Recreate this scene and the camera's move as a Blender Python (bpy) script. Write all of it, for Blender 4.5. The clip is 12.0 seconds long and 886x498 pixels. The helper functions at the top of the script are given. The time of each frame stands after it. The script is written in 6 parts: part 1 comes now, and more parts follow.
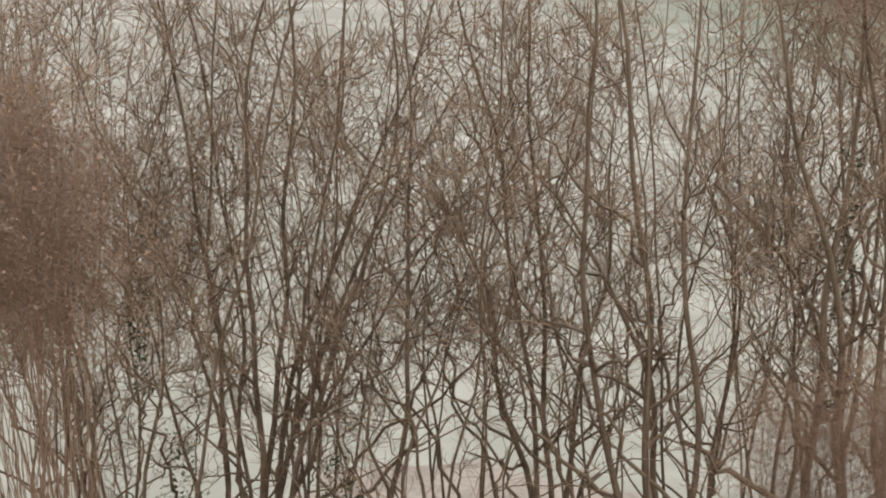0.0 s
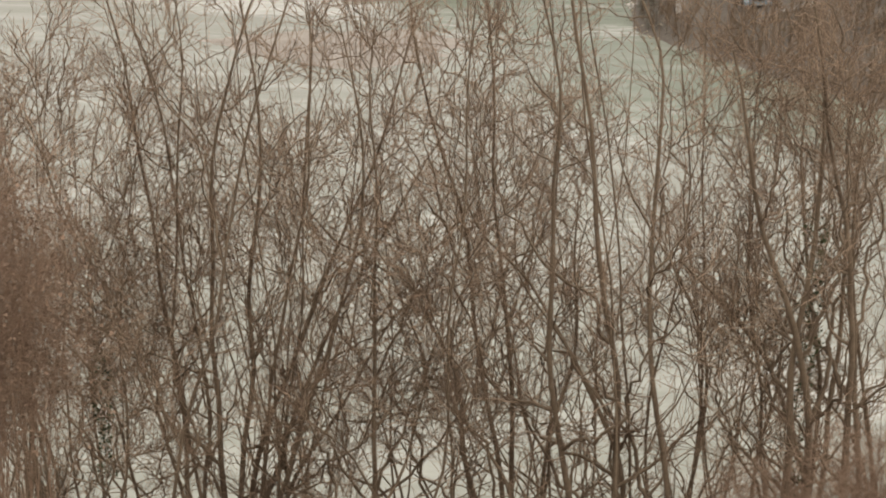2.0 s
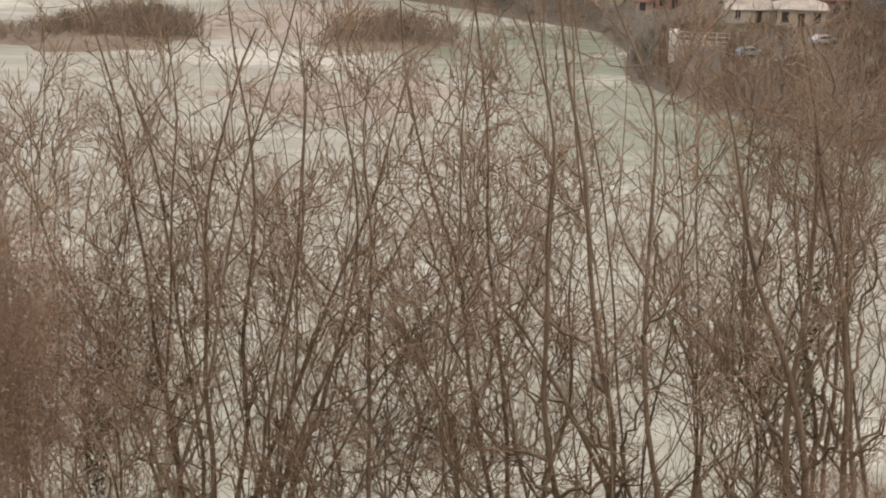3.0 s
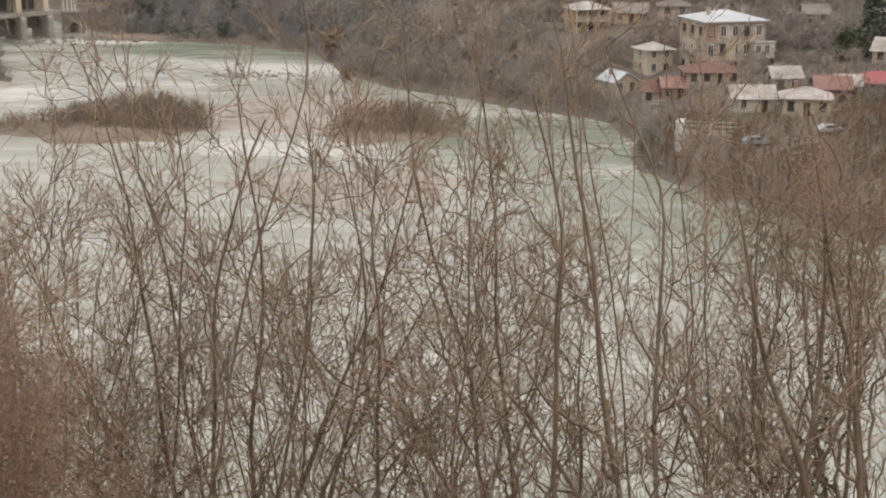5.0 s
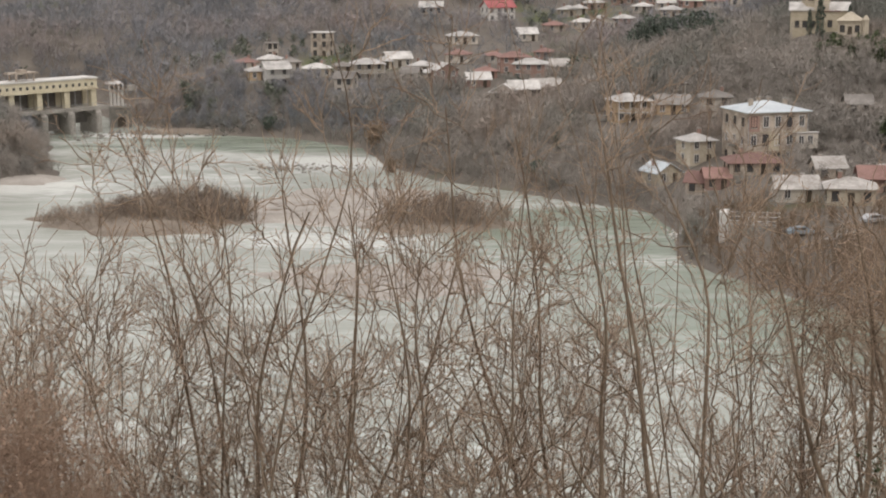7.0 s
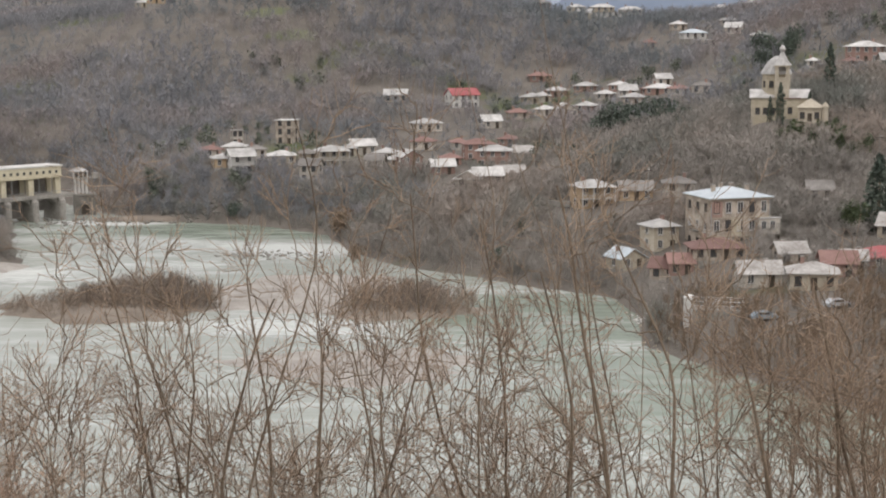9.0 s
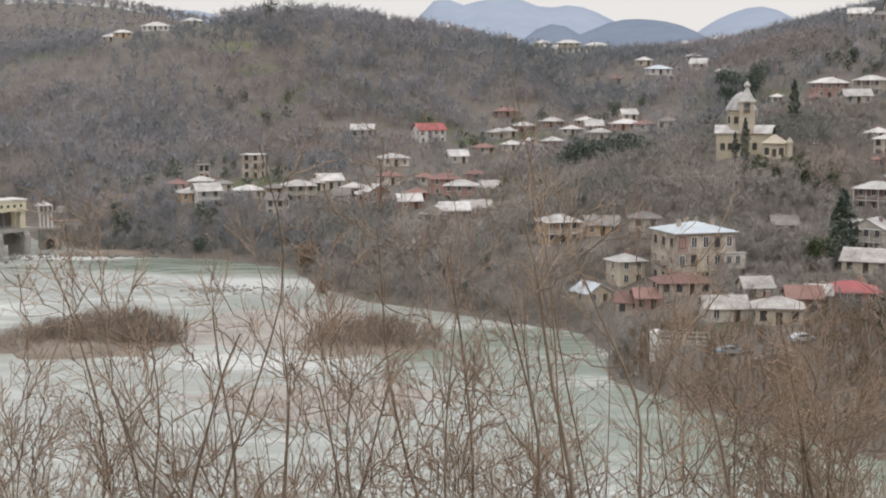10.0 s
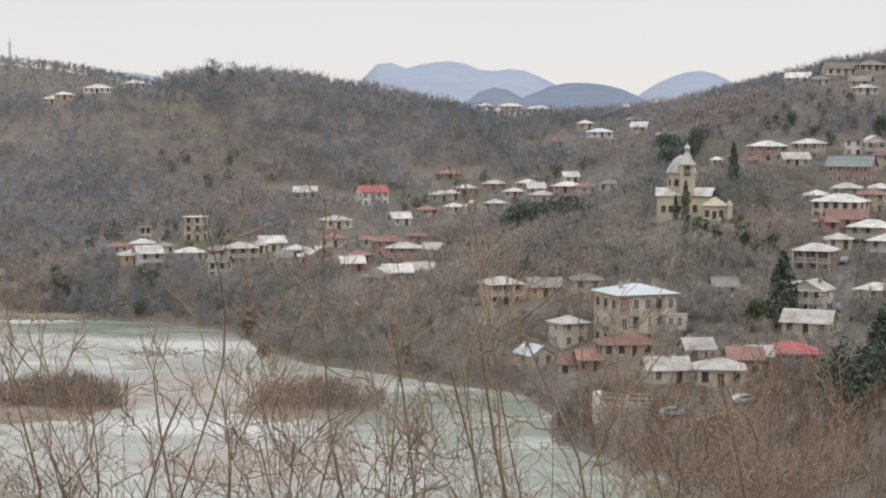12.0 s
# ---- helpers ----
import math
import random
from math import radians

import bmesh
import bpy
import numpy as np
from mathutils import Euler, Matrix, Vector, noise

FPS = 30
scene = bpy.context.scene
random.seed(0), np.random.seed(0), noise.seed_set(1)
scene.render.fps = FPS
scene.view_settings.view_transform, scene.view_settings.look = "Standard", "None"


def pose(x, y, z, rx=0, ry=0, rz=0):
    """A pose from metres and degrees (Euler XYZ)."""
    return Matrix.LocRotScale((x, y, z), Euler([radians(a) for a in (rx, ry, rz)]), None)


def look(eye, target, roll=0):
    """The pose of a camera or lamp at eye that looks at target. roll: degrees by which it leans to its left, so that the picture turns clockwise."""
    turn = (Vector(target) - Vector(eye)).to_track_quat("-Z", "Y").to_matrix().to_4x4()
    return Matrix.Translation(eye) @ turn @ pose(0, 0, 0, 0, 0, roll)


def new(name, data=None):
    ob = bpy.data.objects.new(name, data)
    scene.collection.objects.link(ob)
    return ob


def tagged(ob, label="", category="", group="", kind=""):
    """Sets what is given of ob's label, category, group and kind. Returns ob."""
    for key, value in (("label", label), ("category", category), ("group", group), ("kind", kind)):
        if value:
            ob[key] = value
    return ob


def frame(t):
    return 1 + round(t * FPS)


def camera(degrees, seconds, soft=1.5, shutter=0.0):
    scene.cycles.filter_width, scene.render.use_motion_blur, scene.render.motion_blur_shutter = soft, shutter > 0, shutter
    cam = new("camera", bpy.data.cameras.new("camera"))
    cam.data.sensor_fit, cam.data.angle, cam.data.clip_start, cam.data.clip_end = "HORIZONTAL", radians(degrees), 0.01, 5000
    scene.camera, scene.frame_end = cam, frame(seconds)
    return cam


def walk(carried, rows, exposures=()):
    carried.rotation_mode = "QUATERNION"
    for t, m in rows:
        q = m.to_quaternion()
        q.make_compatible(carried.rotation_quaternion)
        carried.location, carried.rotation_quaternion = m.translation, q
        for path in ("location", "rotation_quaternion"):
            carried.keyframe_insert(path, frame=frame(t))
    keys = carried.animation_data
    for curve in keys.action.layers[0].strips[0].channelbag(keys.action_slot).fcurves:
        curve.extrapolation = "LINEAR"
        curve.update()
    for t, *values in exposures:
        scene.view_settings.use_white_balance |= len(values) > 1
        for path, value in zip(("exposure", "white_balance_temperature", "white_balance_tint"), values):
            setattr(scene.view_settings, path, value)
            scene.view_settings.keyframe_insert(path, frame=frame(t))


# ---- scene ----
cam = camera(31.7, 12.0, soft=2.05)
EYE = 49.0
# seconds, yaw to the right, pitch, roll: the camera stands on the slope's edge and turns
TURNS = [
    (0.0, -4.187, -22.411, 0.589),
    (0.5, -4.338, -21.785, 0.441),
    (1.0, -3.994, -21.133, 0.462),
    (1.5, -3.275, -20.353, 0.624),
    (2.0, -2.892, -19.530, 0.655),
    (2.5, -2.908, -18.637, 0.568),
    (3.0, -2.689, -17.722, 0.534),
    (4.8, -2.684, -14.772, 0.404),
    (5.0, -3.030, -14.438, 0.236),
    (5.5, -3.528, -13.623, 0.113),
    (6.0, -3.784, -12.680, -0.012),
    (6.5, -4.287, -11.840, -0.187),
    (7.0, -4.662, -11.083, -0.290),
    (7.2, -4.674, -10.787, -0.379),
    (9.0, -3.346, -7.923, -0.303),
    (9.5, -2.758, -7.138, -0.264),
    (10.0, -2.108, -6.652, -0.114),
    (10.5, -1.018, -6.270, 0.051),
    (11.0, -0.381, -5.673, 0.011),
    (11.5, -0.080, -4.975, -0.017),
    (12.0, 0.000, -4.370, 0.000),
]
walk(cam, [(t, pose(0, 0, EYE, 0, 0, -yaw) @ pose(0, 0, 0, 90 + pitch, 0, 0) @ pose(0, 0, 0, 0, 0, roll)) for t, yaw, pitch, roll in TURNS],
     exposures=[(0.0, 0.15, 6900, 12), (0.4, 0.06, 7400, 15), (0.8, 0.06, 7400, 15), (1.1, 0.12, 6950, 12), (2.0, 0.04, 7300, 11), (2.6, 0.06, 7100, 12), (3.0, 0.03, 7450, 15), (3.2, 0.03, 7450, 15), (4.8, 0.08, 6800, 12), (5.5, 0.08, 7050, 14), (6.0, 0.07, 6500, 11), (7.0, 0.05, 6700, 11), (10.0, 0.12, 6350, 10), (12.0, 0.13, 6350, 10)])

# ---- light: overcast winter afternoon ----
world = bpy.data.worlds.new("overcast")
scene.world = world
world.use_nodes = True
wn, wl = world.node_tree.nodes, world.node_tree.links
bg = wn["Background"]
sky = wn.new("ShaderNodeTexSky")
sky.sky_type, sky.sun_disc = "NISHITA", False
sky.sun_elevation, sky.sun_rotation = radians(38), radians(-150)
sky.dust_density, sky.air_density = 4.0, 1.0
grey = wn.new("ShaderNodeHueSaturation")
grey.inputs["Saturation"].default_value = 0.06
wl.new(sky.outputs[0], grey.inputs["Color"])
# a closed layer of pale cloud over the sky, a little uneven
tex = wn.new("ShaderNodeTexCoord")
cl = wn.new("ShaderNodeTexNoise")
cl.inputs["Scale"].default_value, cl.inputs["Detail"].default_value = 2.2, 4
wl.new(tex.outputs["Generated"], cl.inputs["Vector"])
cloud = wn.new("ShaderNodeMix")
cloud.data_type = "RGBA"
cloud.inputs[6].default_value, cloud.inputs[7].default_value = (6.6, 6.5, 6.75, 1), (8.6, 8.35, 8.35, 1)
wl.new(cl.outputs[0], cloud.inputs[0])
# overcast: brighter overhead than at the horizon
updir = wn.new("ShaderNodeSeparateXYZ")
wl.new(tex.outputs["Generated"], updir.inputs[0])
rise_ = wn.new("ShaderNodeMapRange")
rise_.inputs[1].default_value, rise_.inputs[2].default_value = 0.08, 0.9
rise_.inputs[3].default_value, rise_.inputs[4].default_value = 0.84, 1.45
wl.new(updir.outputs["Z"], rise_.inputs[0])
lift_ = wn.new("ShaderNodeVectorMath")
lift_.operation = "SCALE"
wl.new(cloud.outputs[2], lift_.inputs[0])
wl.new(rise_.outputs[0], lift_.inputs["Scale"])
over = wn.new("ShaderNodeMix")
over.data_type = "RGBA"
over.inputs[0].default_value = 0.92
wl.new(grey.outputs[0], over.inputs[6])
# a paler, warmer band low over the hills
low_ = wn.new("ShaderNodeMapRange")
low_.inputs[1].default_value, low_.inputs[2].default_value, low_.inputs[4].default_value = 0.10, 0.03, 0.8
wl.new(updir.outputs["Z"], low_.inputs[0])
warm = wn.new("ShaderNodeMix")
warm.data_type = "RGBA"
warm.inputs[7].default_value = (7.0, 6.65, 6.2, 1)
wl.new(low_.outputs[0], warm.inputs[0])
wl.new(lift_.outputs[0], warm.inputs[6])
wl.new(warm.outputs[2], over.inputs[7])
wl.new(over.outputs[2], bg.inputs["Color"])
bg.inputs["Strength"].default_value = 0.12
sun = new("sun", bpy.data.lights.new("sun", "SUN"))
sun.data.energy, sun.data.angle, sun.data.color = 0.6, radians(25), (1.0, 0.96, 0.9)
sun.matrix_world = look((60, -100, 130), (0, 0, 0))


# ---- materials ----
def mat(name, a, b, scale=1.0, rough=0.85, bump=0.3, fine=8.0, metal=0.0, island=0.0, obrand=0.0, stretch=(1, 1, 1), spec=0.3, tints=()):
    """Two tones mixed by coarse and fine noise at real size, with relief."""
    m = bpy.data.materials.new(name)
    m.use_nodes = True
    n, l = m.node_tree.nodes, m.node_tree.links
    p = n["Principled BSDF"]
    geo = n.new("ShaderNodeNewGeometry")
    mp = n.new("ShaderNodeMapping")
    mp.inputs["Scale"].default_value = stretch
    l.new(geo.outputs["Position"], mp.inputs["Vector"])
    n1, n2 = n.new("ShaderNodeTexNoise"), n.new("ShaderNodeTexNoise")
    for k, s, d in ((n1, scale, 4), (n2, scale * fine, 3)):
        k.inputs["Scale"].default_value, k.inputs["Detail"].default_value = s, d
        l.new(mp.outputs[0], k.inputs["Vector"])
    mx = n.new("ShaderNodeMath")
    mx.operation = "MULTIPLY_ADD"
    l.new(n2.outputs[0], mx.inputs[0])
    mx.inputs[1].default_value = 0.6
    l.new(n1.outputs[0], mx.inputs[2])
    rng = n.new("ShaderNodeMapRange")
    rng.inputs[1].default_value, rng.inputs[2].default_value = 0.55, 1.05
    l.new(mx.outputs[0], rng.inputs[0])
    mix = n.new("ShaderNodeMix")
    mix.data_type = "RGBA"
    mix.inputs[6].default_value, mix.inputs[7].default_value = (*a, 1), (*b, 1)
    l.new(rng.outputs[0], mix.inputs[0])
    out = mix.outputs[2]
    for colour, size, lo, hi, shift in tints:
        # broad stands of another tone
        far = n.new("ShaderNodeMapping")
        far.inputs["Location"].default_value = (shift, shift, 0)
        l.new(geo.outputs["Position"], far.inputs["Vector"])
        k = n.new("ShaderNodeTexNoise")
        k.inputs["Scale"].default_value, k.inputs["Detail"].default_value = size, 4
        l.new(far.outputs[0], k.inputs["Vector"])
        r = n.new("ShaderNodeMapRange")
        r.inputs[1].default_value, r.inputs[2].default_value, r.inputs[4].default_value = lo, hi, 0.75
        l.new(k.outputs[0], r.inputs[0])
        m2 = n.new("ShaderNodeMix")
        m2.data_type = "RGBA"
        m2.inputs[7].default_value = (*colour, 1)
        l.new(r.outputs[0], m2.inputs[0])
        l.new(out, m2.inputs[6])
        out = m2.outputs[2]
    if island or obrand:
        h = n.new("ShaderNodeHueSaturation")
        src = geo.outputs["Random Per Island"] if island else n.new("ShaderNodeObjectInfo").outputs["Random"]
        v = n.new("ShaderNodeMapRange")
        k = island or obrand
        v.inputs[3].default_value, v.inputs[4].default_value = 1 - k, 1 + k
        l.new(src, v.inputs[0])
        l.new(v.outputs[0], h.inputs["Value"])
        l.new(out, h.inputs["Color"])
        out = h.outputs[0]
    l.new(out, p.inputs["Base Color"])
    p.inputs["Roughness"].default_value, p.inputs["Metallic"].default_value = rough, metal
    p.inputs["Specular IOR Level"].default_value = spec
    if bump:
        bp = n.new("ShaderNodeBump")
        bp.inputs["Strength"].default_value, bp.inputs["Distance"].default_value = bump, 0.3 / max(scale * fine, 0.3)
        l.new(n2.outputs[0], bp.inputs["Height"])
        l.new(bp.outputs[0], p.inputs["Normal"])
    return m


BARK = mat("bark", (0.14, 0.104, 0.074), (0.285, 0.22, 0.156), 1.2, 0.9, 0.4, 12)
TWIG = mat("twig", (0.24, 0.17, 0.12), (0.41, 0.308, 0.222), 0.6, 0.9, 0, 6, island=0.3)
SHRUB = mat("shrub_twig", (0.225, 0.15, 0.106), (0.345, 0.245, 0.176), 0.8, 0.9, 0, 6, island=0.35)
# twig tones paled and greyed to stand in for haze
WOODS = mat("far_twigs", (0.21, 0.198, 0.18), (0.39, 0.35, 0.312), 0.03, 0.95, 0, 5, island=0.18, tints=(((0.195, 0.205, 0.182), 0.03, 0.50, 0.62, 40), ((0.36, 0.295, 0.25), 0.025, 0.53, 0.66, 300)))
# the same for farther trees: bluer grey, with haze put into the colour
HAZEWOODS = mat("hazed_twigs", (0.185, 0.194, 0.207), (0.345, 0.332, 0.34), 0.03, 0.95, 0, 5, island=0.12, tints=(((0.175, 0.20, 0.207), 0.014, 0.48, 0.62, 90), ((0.35, 0.29, 0.265), 0.016, 0.52, 0.66, 500)))
SCRUB = mat("scrub_twigs", (0.165, 0.122, 0.086), (0.28, 0.205, 0.142), 0.05, 0.95, 0, 5, island=0.35)
ISLAND = mat("island_twigs", (0.21, 0.17, 0.138), (0.35, 0.285, 0.228), 0.06, 0.95, 0, 5, island=0.3)
GREEN = mat("evergreen_leaf", (0.10, 0.112, 0.088), (0.165, 0.178, 0.135), 0.2, 0.8, 0, 6, island=0.4)
IVY = mat("ivy_leaf", (0.04, 0.055, 0.025), (0.09, 0.11, 0.05), 0.5, 0.6, 0, 6, island=0.4)
CONIFER = mat("conifer_needles", (0.06, 0.078, 0.062), (0.115, 0.135, 0.105), 0.3, 0.85, 0, 6, island=0.4)
GRAVEL = mat("gravel", (0.27, 0.245, 0.215), (0.42, 0.385, 0.345), 0.25, 0.95, 0.8, 9)
BROWN_BAR = mat("brown_silt", (0.165, 0.135, 0.108), (0.27, 0.228, 0.184), 0.2, 0.95, 0.6, 9)
STONE = mat("pale_stone", (0.36, 0.31, 0.24), (0.55, 0.49, 0.39), 0.25, 0.9, 0.4, 8)
YELLOW = mat("yellow_plaster", (0.40, 0.345, 0.25), (0.57, 0.505, 0.39), 0.3, 0.9, 0.2, 8)
PLASTER = mat("grey_plaster", (0.40, 0.36, 0.31), (0.59, 0.54, 0.47), 0.3, 0.9, 0.3, 8, obrand=0.15)
OLDWALL = mat("weathered_render", (0.20, 0.165, 0.135), (0.60, 0.52, 0.43), 0.55, 0.92, 0.5, 7)
WHITE = mat("white_paint", (0.50, 0.48, 0.45), (0.68, 0.66, 0.62), 0.4, 0.8, 0.1, 8)
# brick, ochre, red, rust and green tones are muted to stand in for haze
BRICK = mat("red_brick", (0.26, 0.165, 0.135), (0.37, 0.25, 0.21), 0.4, 0.9, 0.4, 9, obrand=0.2)
ORANGE = mat("ochre_plaster", (0.40, 0.285, 0.175), (0.52, 0.395, 0.265), 0.3, 0.9, 0.2, 8)
TIN = mat("pale_tin_roof", (0.29, 0.272, 0.25), (0.62, 0.60, 0.57), 0.45, 0.5, 0.15, 8, obrand=0.2, spec=0.5)
OLDTIN = mat("weathered_tin_roof", (0.25, 0.225, 0.20), (0.52, 0.495, 0.465), 0.45, 0.6, 0.2, 5, obrand=0.1)
BLUETIN = mat("blue_grey_tin_roof", (0.38, 0.43, 0.46), (0.55, 0.59, 0.61), 0.3, 0.5, 0.15, 8, spec=0.5)
GREYROOF = mat("grey_slate_roof", (0.15, 0.135, 0.12), (0.27, 0.25, 0.23), 0.4, 0.85, 0.3, 8, obrand=0.2)
REDROOF = mat("red_tin_roof", (0.32, 0.085, 0.085), (0.41, 0.13, 0.13), 0.3, 0.6, 0.15, 8)
RUSTROOF = mat("rust_red_roof", (0.19, 0.11, 0.093), (0.285, 0.175, 0.152), 0.4, 0.8, 0.2, 8, obrand=0.2)
GREENROOF = mat("green_tin_roof", (0.15, 0.18, 0.175), (0.23, 0.26, 0.25), 0.4, 0.6, 0.15, 8)
DARK = mat("dark_timber", (0.045, 0.035, 0.028), (0.10, 0.08, 0.06), 0.8, 0.8, 0.2, 8)
CONCRETE = mat("concrete", (0.22, 0.205, 0.18), (0.38, 0.355, 0.32), 0.2, 0.92, 0.3, 8)
CREAM = mat("cream_concrete", (0.52, 0.46, 0.33), (0.68, 0.62, 0.47), 0.2, 0.9, 0.2, 8)
ROAD = mat("worn_asphalt", (0.14, 0.13, 0.12), (0.24, 0.225, 0.205), 0.3, 0.95, 0.2, 8)
METAL = mat("painted_metal", (0.30, 0.30, 0.30), (0.45, 0.45, 0.44), 1.0, 0.5, 0, 6, metal=0.4)
RUBBER = mat("tyre_rubber", (0.02, 0.02, 0.02), (0.035, 0.035, 0.035), 2.0, 0.9, 0, 6)
ROCK = mat("river_rock", (0.13, 0.12, 0.105), (0.27, 0.25, 0.22), 0.5, 0.95, 0.5, 6)


def glass_mat():
    m = bpy.data.materials.new("window_glass")
    m.use_nodes = True
    p = m.node_tree.nodes["Principled BSDF"]
    p.inputs["Base Color"].default_value = (0.07, 0.07, 0.072, 1)
    p.inputs["Roughness"].default_value = 0.12
    return m


GLASS = glass_mat()


def ground_mat():
    """Leaf litter, bare earth and winter grass in patches."""
    m = mat("hillside_ground", (0.12, 0.106, 0.09), (0.195, 0.17, 0.144), 0.12, 0.97, 0.5, 10)
    n, l = m.node_tree.nodes, m.node_tree.links
    p = n["Principled BSDF"]
    old = p.inputs["Base Color"].links[0].from_socket
    geo = n.new("ShaderNodeNewGeometry")
    k = n.new("ShaderNodeTexNoise")
    k.inputs["Scale"].default_value, k.inputs["Detail"].default_value = 0.022, 5
    l.new(geo.outputs["Position"], k.inputs["Vector"])
    r = n.new("ShaderNodeMapRange")
    r.inputs[1].default_value, r.inputs[2].default_value = 0.60, 0.70
    l.new(k.outputs[0], r.inputs[0])
    mix = n.new("ShaderNodeMix")
    mix.data_type = "RGBA"
    mix.inputs[7].default_value = (0.10, 0.115, 0.05, 1)
    l.new(r.outputs[0], mix.inputs[0])
    l.new(old, mix.inputs[6])
    out = mix.outputs[2]
    # steep meadows on the hill
    for mx_, my_, rx_, ry_ in MEADOWS:
        mp = n.new("ShaderNodeMapping")
        mp.inputs["Location"].default_value = (-mx_ / rx_, -my_ / ry_, 0)
        mp.inputs["Scale"].default_value = (1 / rx_, 1 / ry_, 0)
        l.new(geo.outputs["Position"], mp.inputs["Vector"])
        ln = n.new("ShaderNodeVectorMath")
        ln.operation = "LENGTH"
        l.new(mp.outputs[0], ln.inputs[0])
        e = n.new("ShaderNodeMapRange")
        e.inputs[1].default_value, e.inputs[2].default_value = 1.25, 0.8
        l.new(ln.outputs["Value"], e.inputs[0])
        m2 = n.new("ShaderNodeMix")
        m2.data_type = "RGBA"
        m2.inputs[7].default_value = (0.145, 0.155, 0.085, 1)
        l.new(e.outputs[0], m2.inputs[0])
        l.new(out, m2.inputs[6])
        out = m2.outputs[2]
    l.new(out, p.inputs["Base Color"])
    return m


MEADOWS = [(-104, 608, 9, 6), (-90, 584, 11, 4.5)]
GROUND = ground_mat()


def water_mat():
    """Milky green river: ripples everywhere, white water in drawn-out patches."""
    m = bpy.data.materials.new("river_water")
    m.use_nodes = True
    n, l = m.node_tree.nodes, m.node_tree.links
    p = n["Principled BSDF"]
    geo = n.new("ShaderNodeNewGeometry")

    def noise_at(scale, stretch, detail=4, rot=0.0):
        mp = n.new("ShaderNodeMapping")
        mp.inputs["Scale"].default_value = stretch
        mp.inputs["Rotation"].default_value = (0, 0, rot)
        l.new(geo.outputs["Position"], mp.inputs["Vector"])
        k = n.new("ShaderNodeTexNoise")
        k.inputs["Scale"].default_value, k.inputs["Detail"].default_value = scale, detail
        l.new(mp.outputs[0], k.inputs["Vector"])
        return k.outputs[0]

    big = noise_at(0.022, (0.55, 1.2, 1), 5)
    rip = noise_at(0.55, (0.5, 1.6, 1), 5, 0.3)
    add = n.new("ShaderNodeMath")
    add.operation = "MULTIPLY_ADD"
    l.new(rip, add.inputs[0])
    add.inputs[1].default_value = 0.35
    l.new(big, add.inputs[2])
    # rapids: the reach between the bar and the far bend runs white
    sep = n.new("ShaderNodeSeparateXYZ")
    l.new(geo.outputs["Position"], sep.inputs[0])
    rap = n.new("ShaderNodeMapRange")
    rap.interpolation_type = "SMOOTHSTEP"
    rap.inputs[1].default_value, rap.inputs[2].default_value = 378, 352
    l.new(sep.outputs["Y"], rap.inputs[0])
    rap2 = n.new("ShaderNodeMapRange")
    rap2.interpolation_type = "SMOOTHSTEP"
    rap2.inputs[1].default_value, rap2.inputs[2].default_value = 285, 315
    l.new(sep.outputs["Y"], rap2.inputs[0])
    rr = n.new("ShaderNodeMath")
    rr.operation = "MULTIPLY"
    l.new(rap.outputs[0], rr.inputs[0])
    l.new(rap2.outputs[0], rr.inputs[1])
    ad2 = n.new("ShaderNodeMath")
    ad2.operation = "MULTIPLY_ADD"
    l.new(rr.outputs[0], ad2.inputs[0])
    ad2.inputs[1].default_value = 0.10
    l.new(add.outputs[0], ad2.inputs[2])
    fr = n.new("ShaderNodeMapRange")
    fr.inputs[1].default_value, fr.inputs[2].default_value = 0.74, 0.90
    l.new(ad2.outputs[0], fr.inputs[0])
    mix = n.new("ShaderNodeMix")
    mix.data_type = "RGBA"
    mix.inputs[7].default_value = (0.66, 0.67, 0.63, 1)
    # the churned apron below the dam's gates
    fm = n.new("ShaderNodeMapping")
    fm.inputs["Location"].default_value = (112 / 17, -399 / 6, 0)
    fm.inputs["Scale"].default_value = (1 / 17, 1 / 6, 0)
    l.new(geo.outputs["Position"], fm.inputs["Vector"])
    fl = n.new("ShaderNodeVectorMath")
    fl.operation = "LENGTH"
    l.new(fm.outputs[0], fl.inputs[0])
    fe = n.new("ShaderNodeMapRange")
    fe.inputs[1].default_value, fe.inputs[2].default_value = 1.2, 0.7
    l.new(fl.outputs["Value"], fe.inputs[0])
    foam = n.new("ShaderNodeMath")
    foam.operation = "MAXIMUM"
    l.new(fr.outputs[0], foam.inputs[0])
    l.new(fe.outputs[0], foam.inputs[1])
    l.new(foam.outputs[0], mix.inputs[0])
    # deep slow reaches run greener: the pool under the dam and the channel along the village bank
    deep = None
    for cx, cy, rx, ry in ((-90, 385, 60, 20), (8, 262, 26, 42), (40, 205, 40, 30)):
        mp = n.new("ShaderNodeMapping")
        mp.inputs["Location"].default_value = (-cx / rx, -cy / ry, 0)
        mp.inputs["Scale"].default_value = (1 / rx, 1 / ry, 0)
        l.new(geo.outputs["Position"], mp.inputs["Vector"])
        ln = n.new("ShaderNodeVectorMath")
        ln.operation = "LENGTH"
        l.new(mp.outputs[0], ln.inputs[0])
        e = n.new("ShaderNodeMapRange")
        e.interpolation_type = "SMOOTHSTEP"
        e.inputs[1].default_value, e.inputs[2].default_value = 1.3, 0.7
        l.new(ln.outputs["Value"], e.inputs[0])
        if deep is None:
            deep = e.outputs[0]
        else:
            top = n.new("ShaderNodeMath")
            top.operation = "MAXIMUM"
            l.new(deep, top.inputs[0])
            l.new(e.outputs[0], top.inputs[1])
            deep = top.outputs[0]
    tone = n.new("ShaderNodeMix")
    tone.data_type = "RGBA"
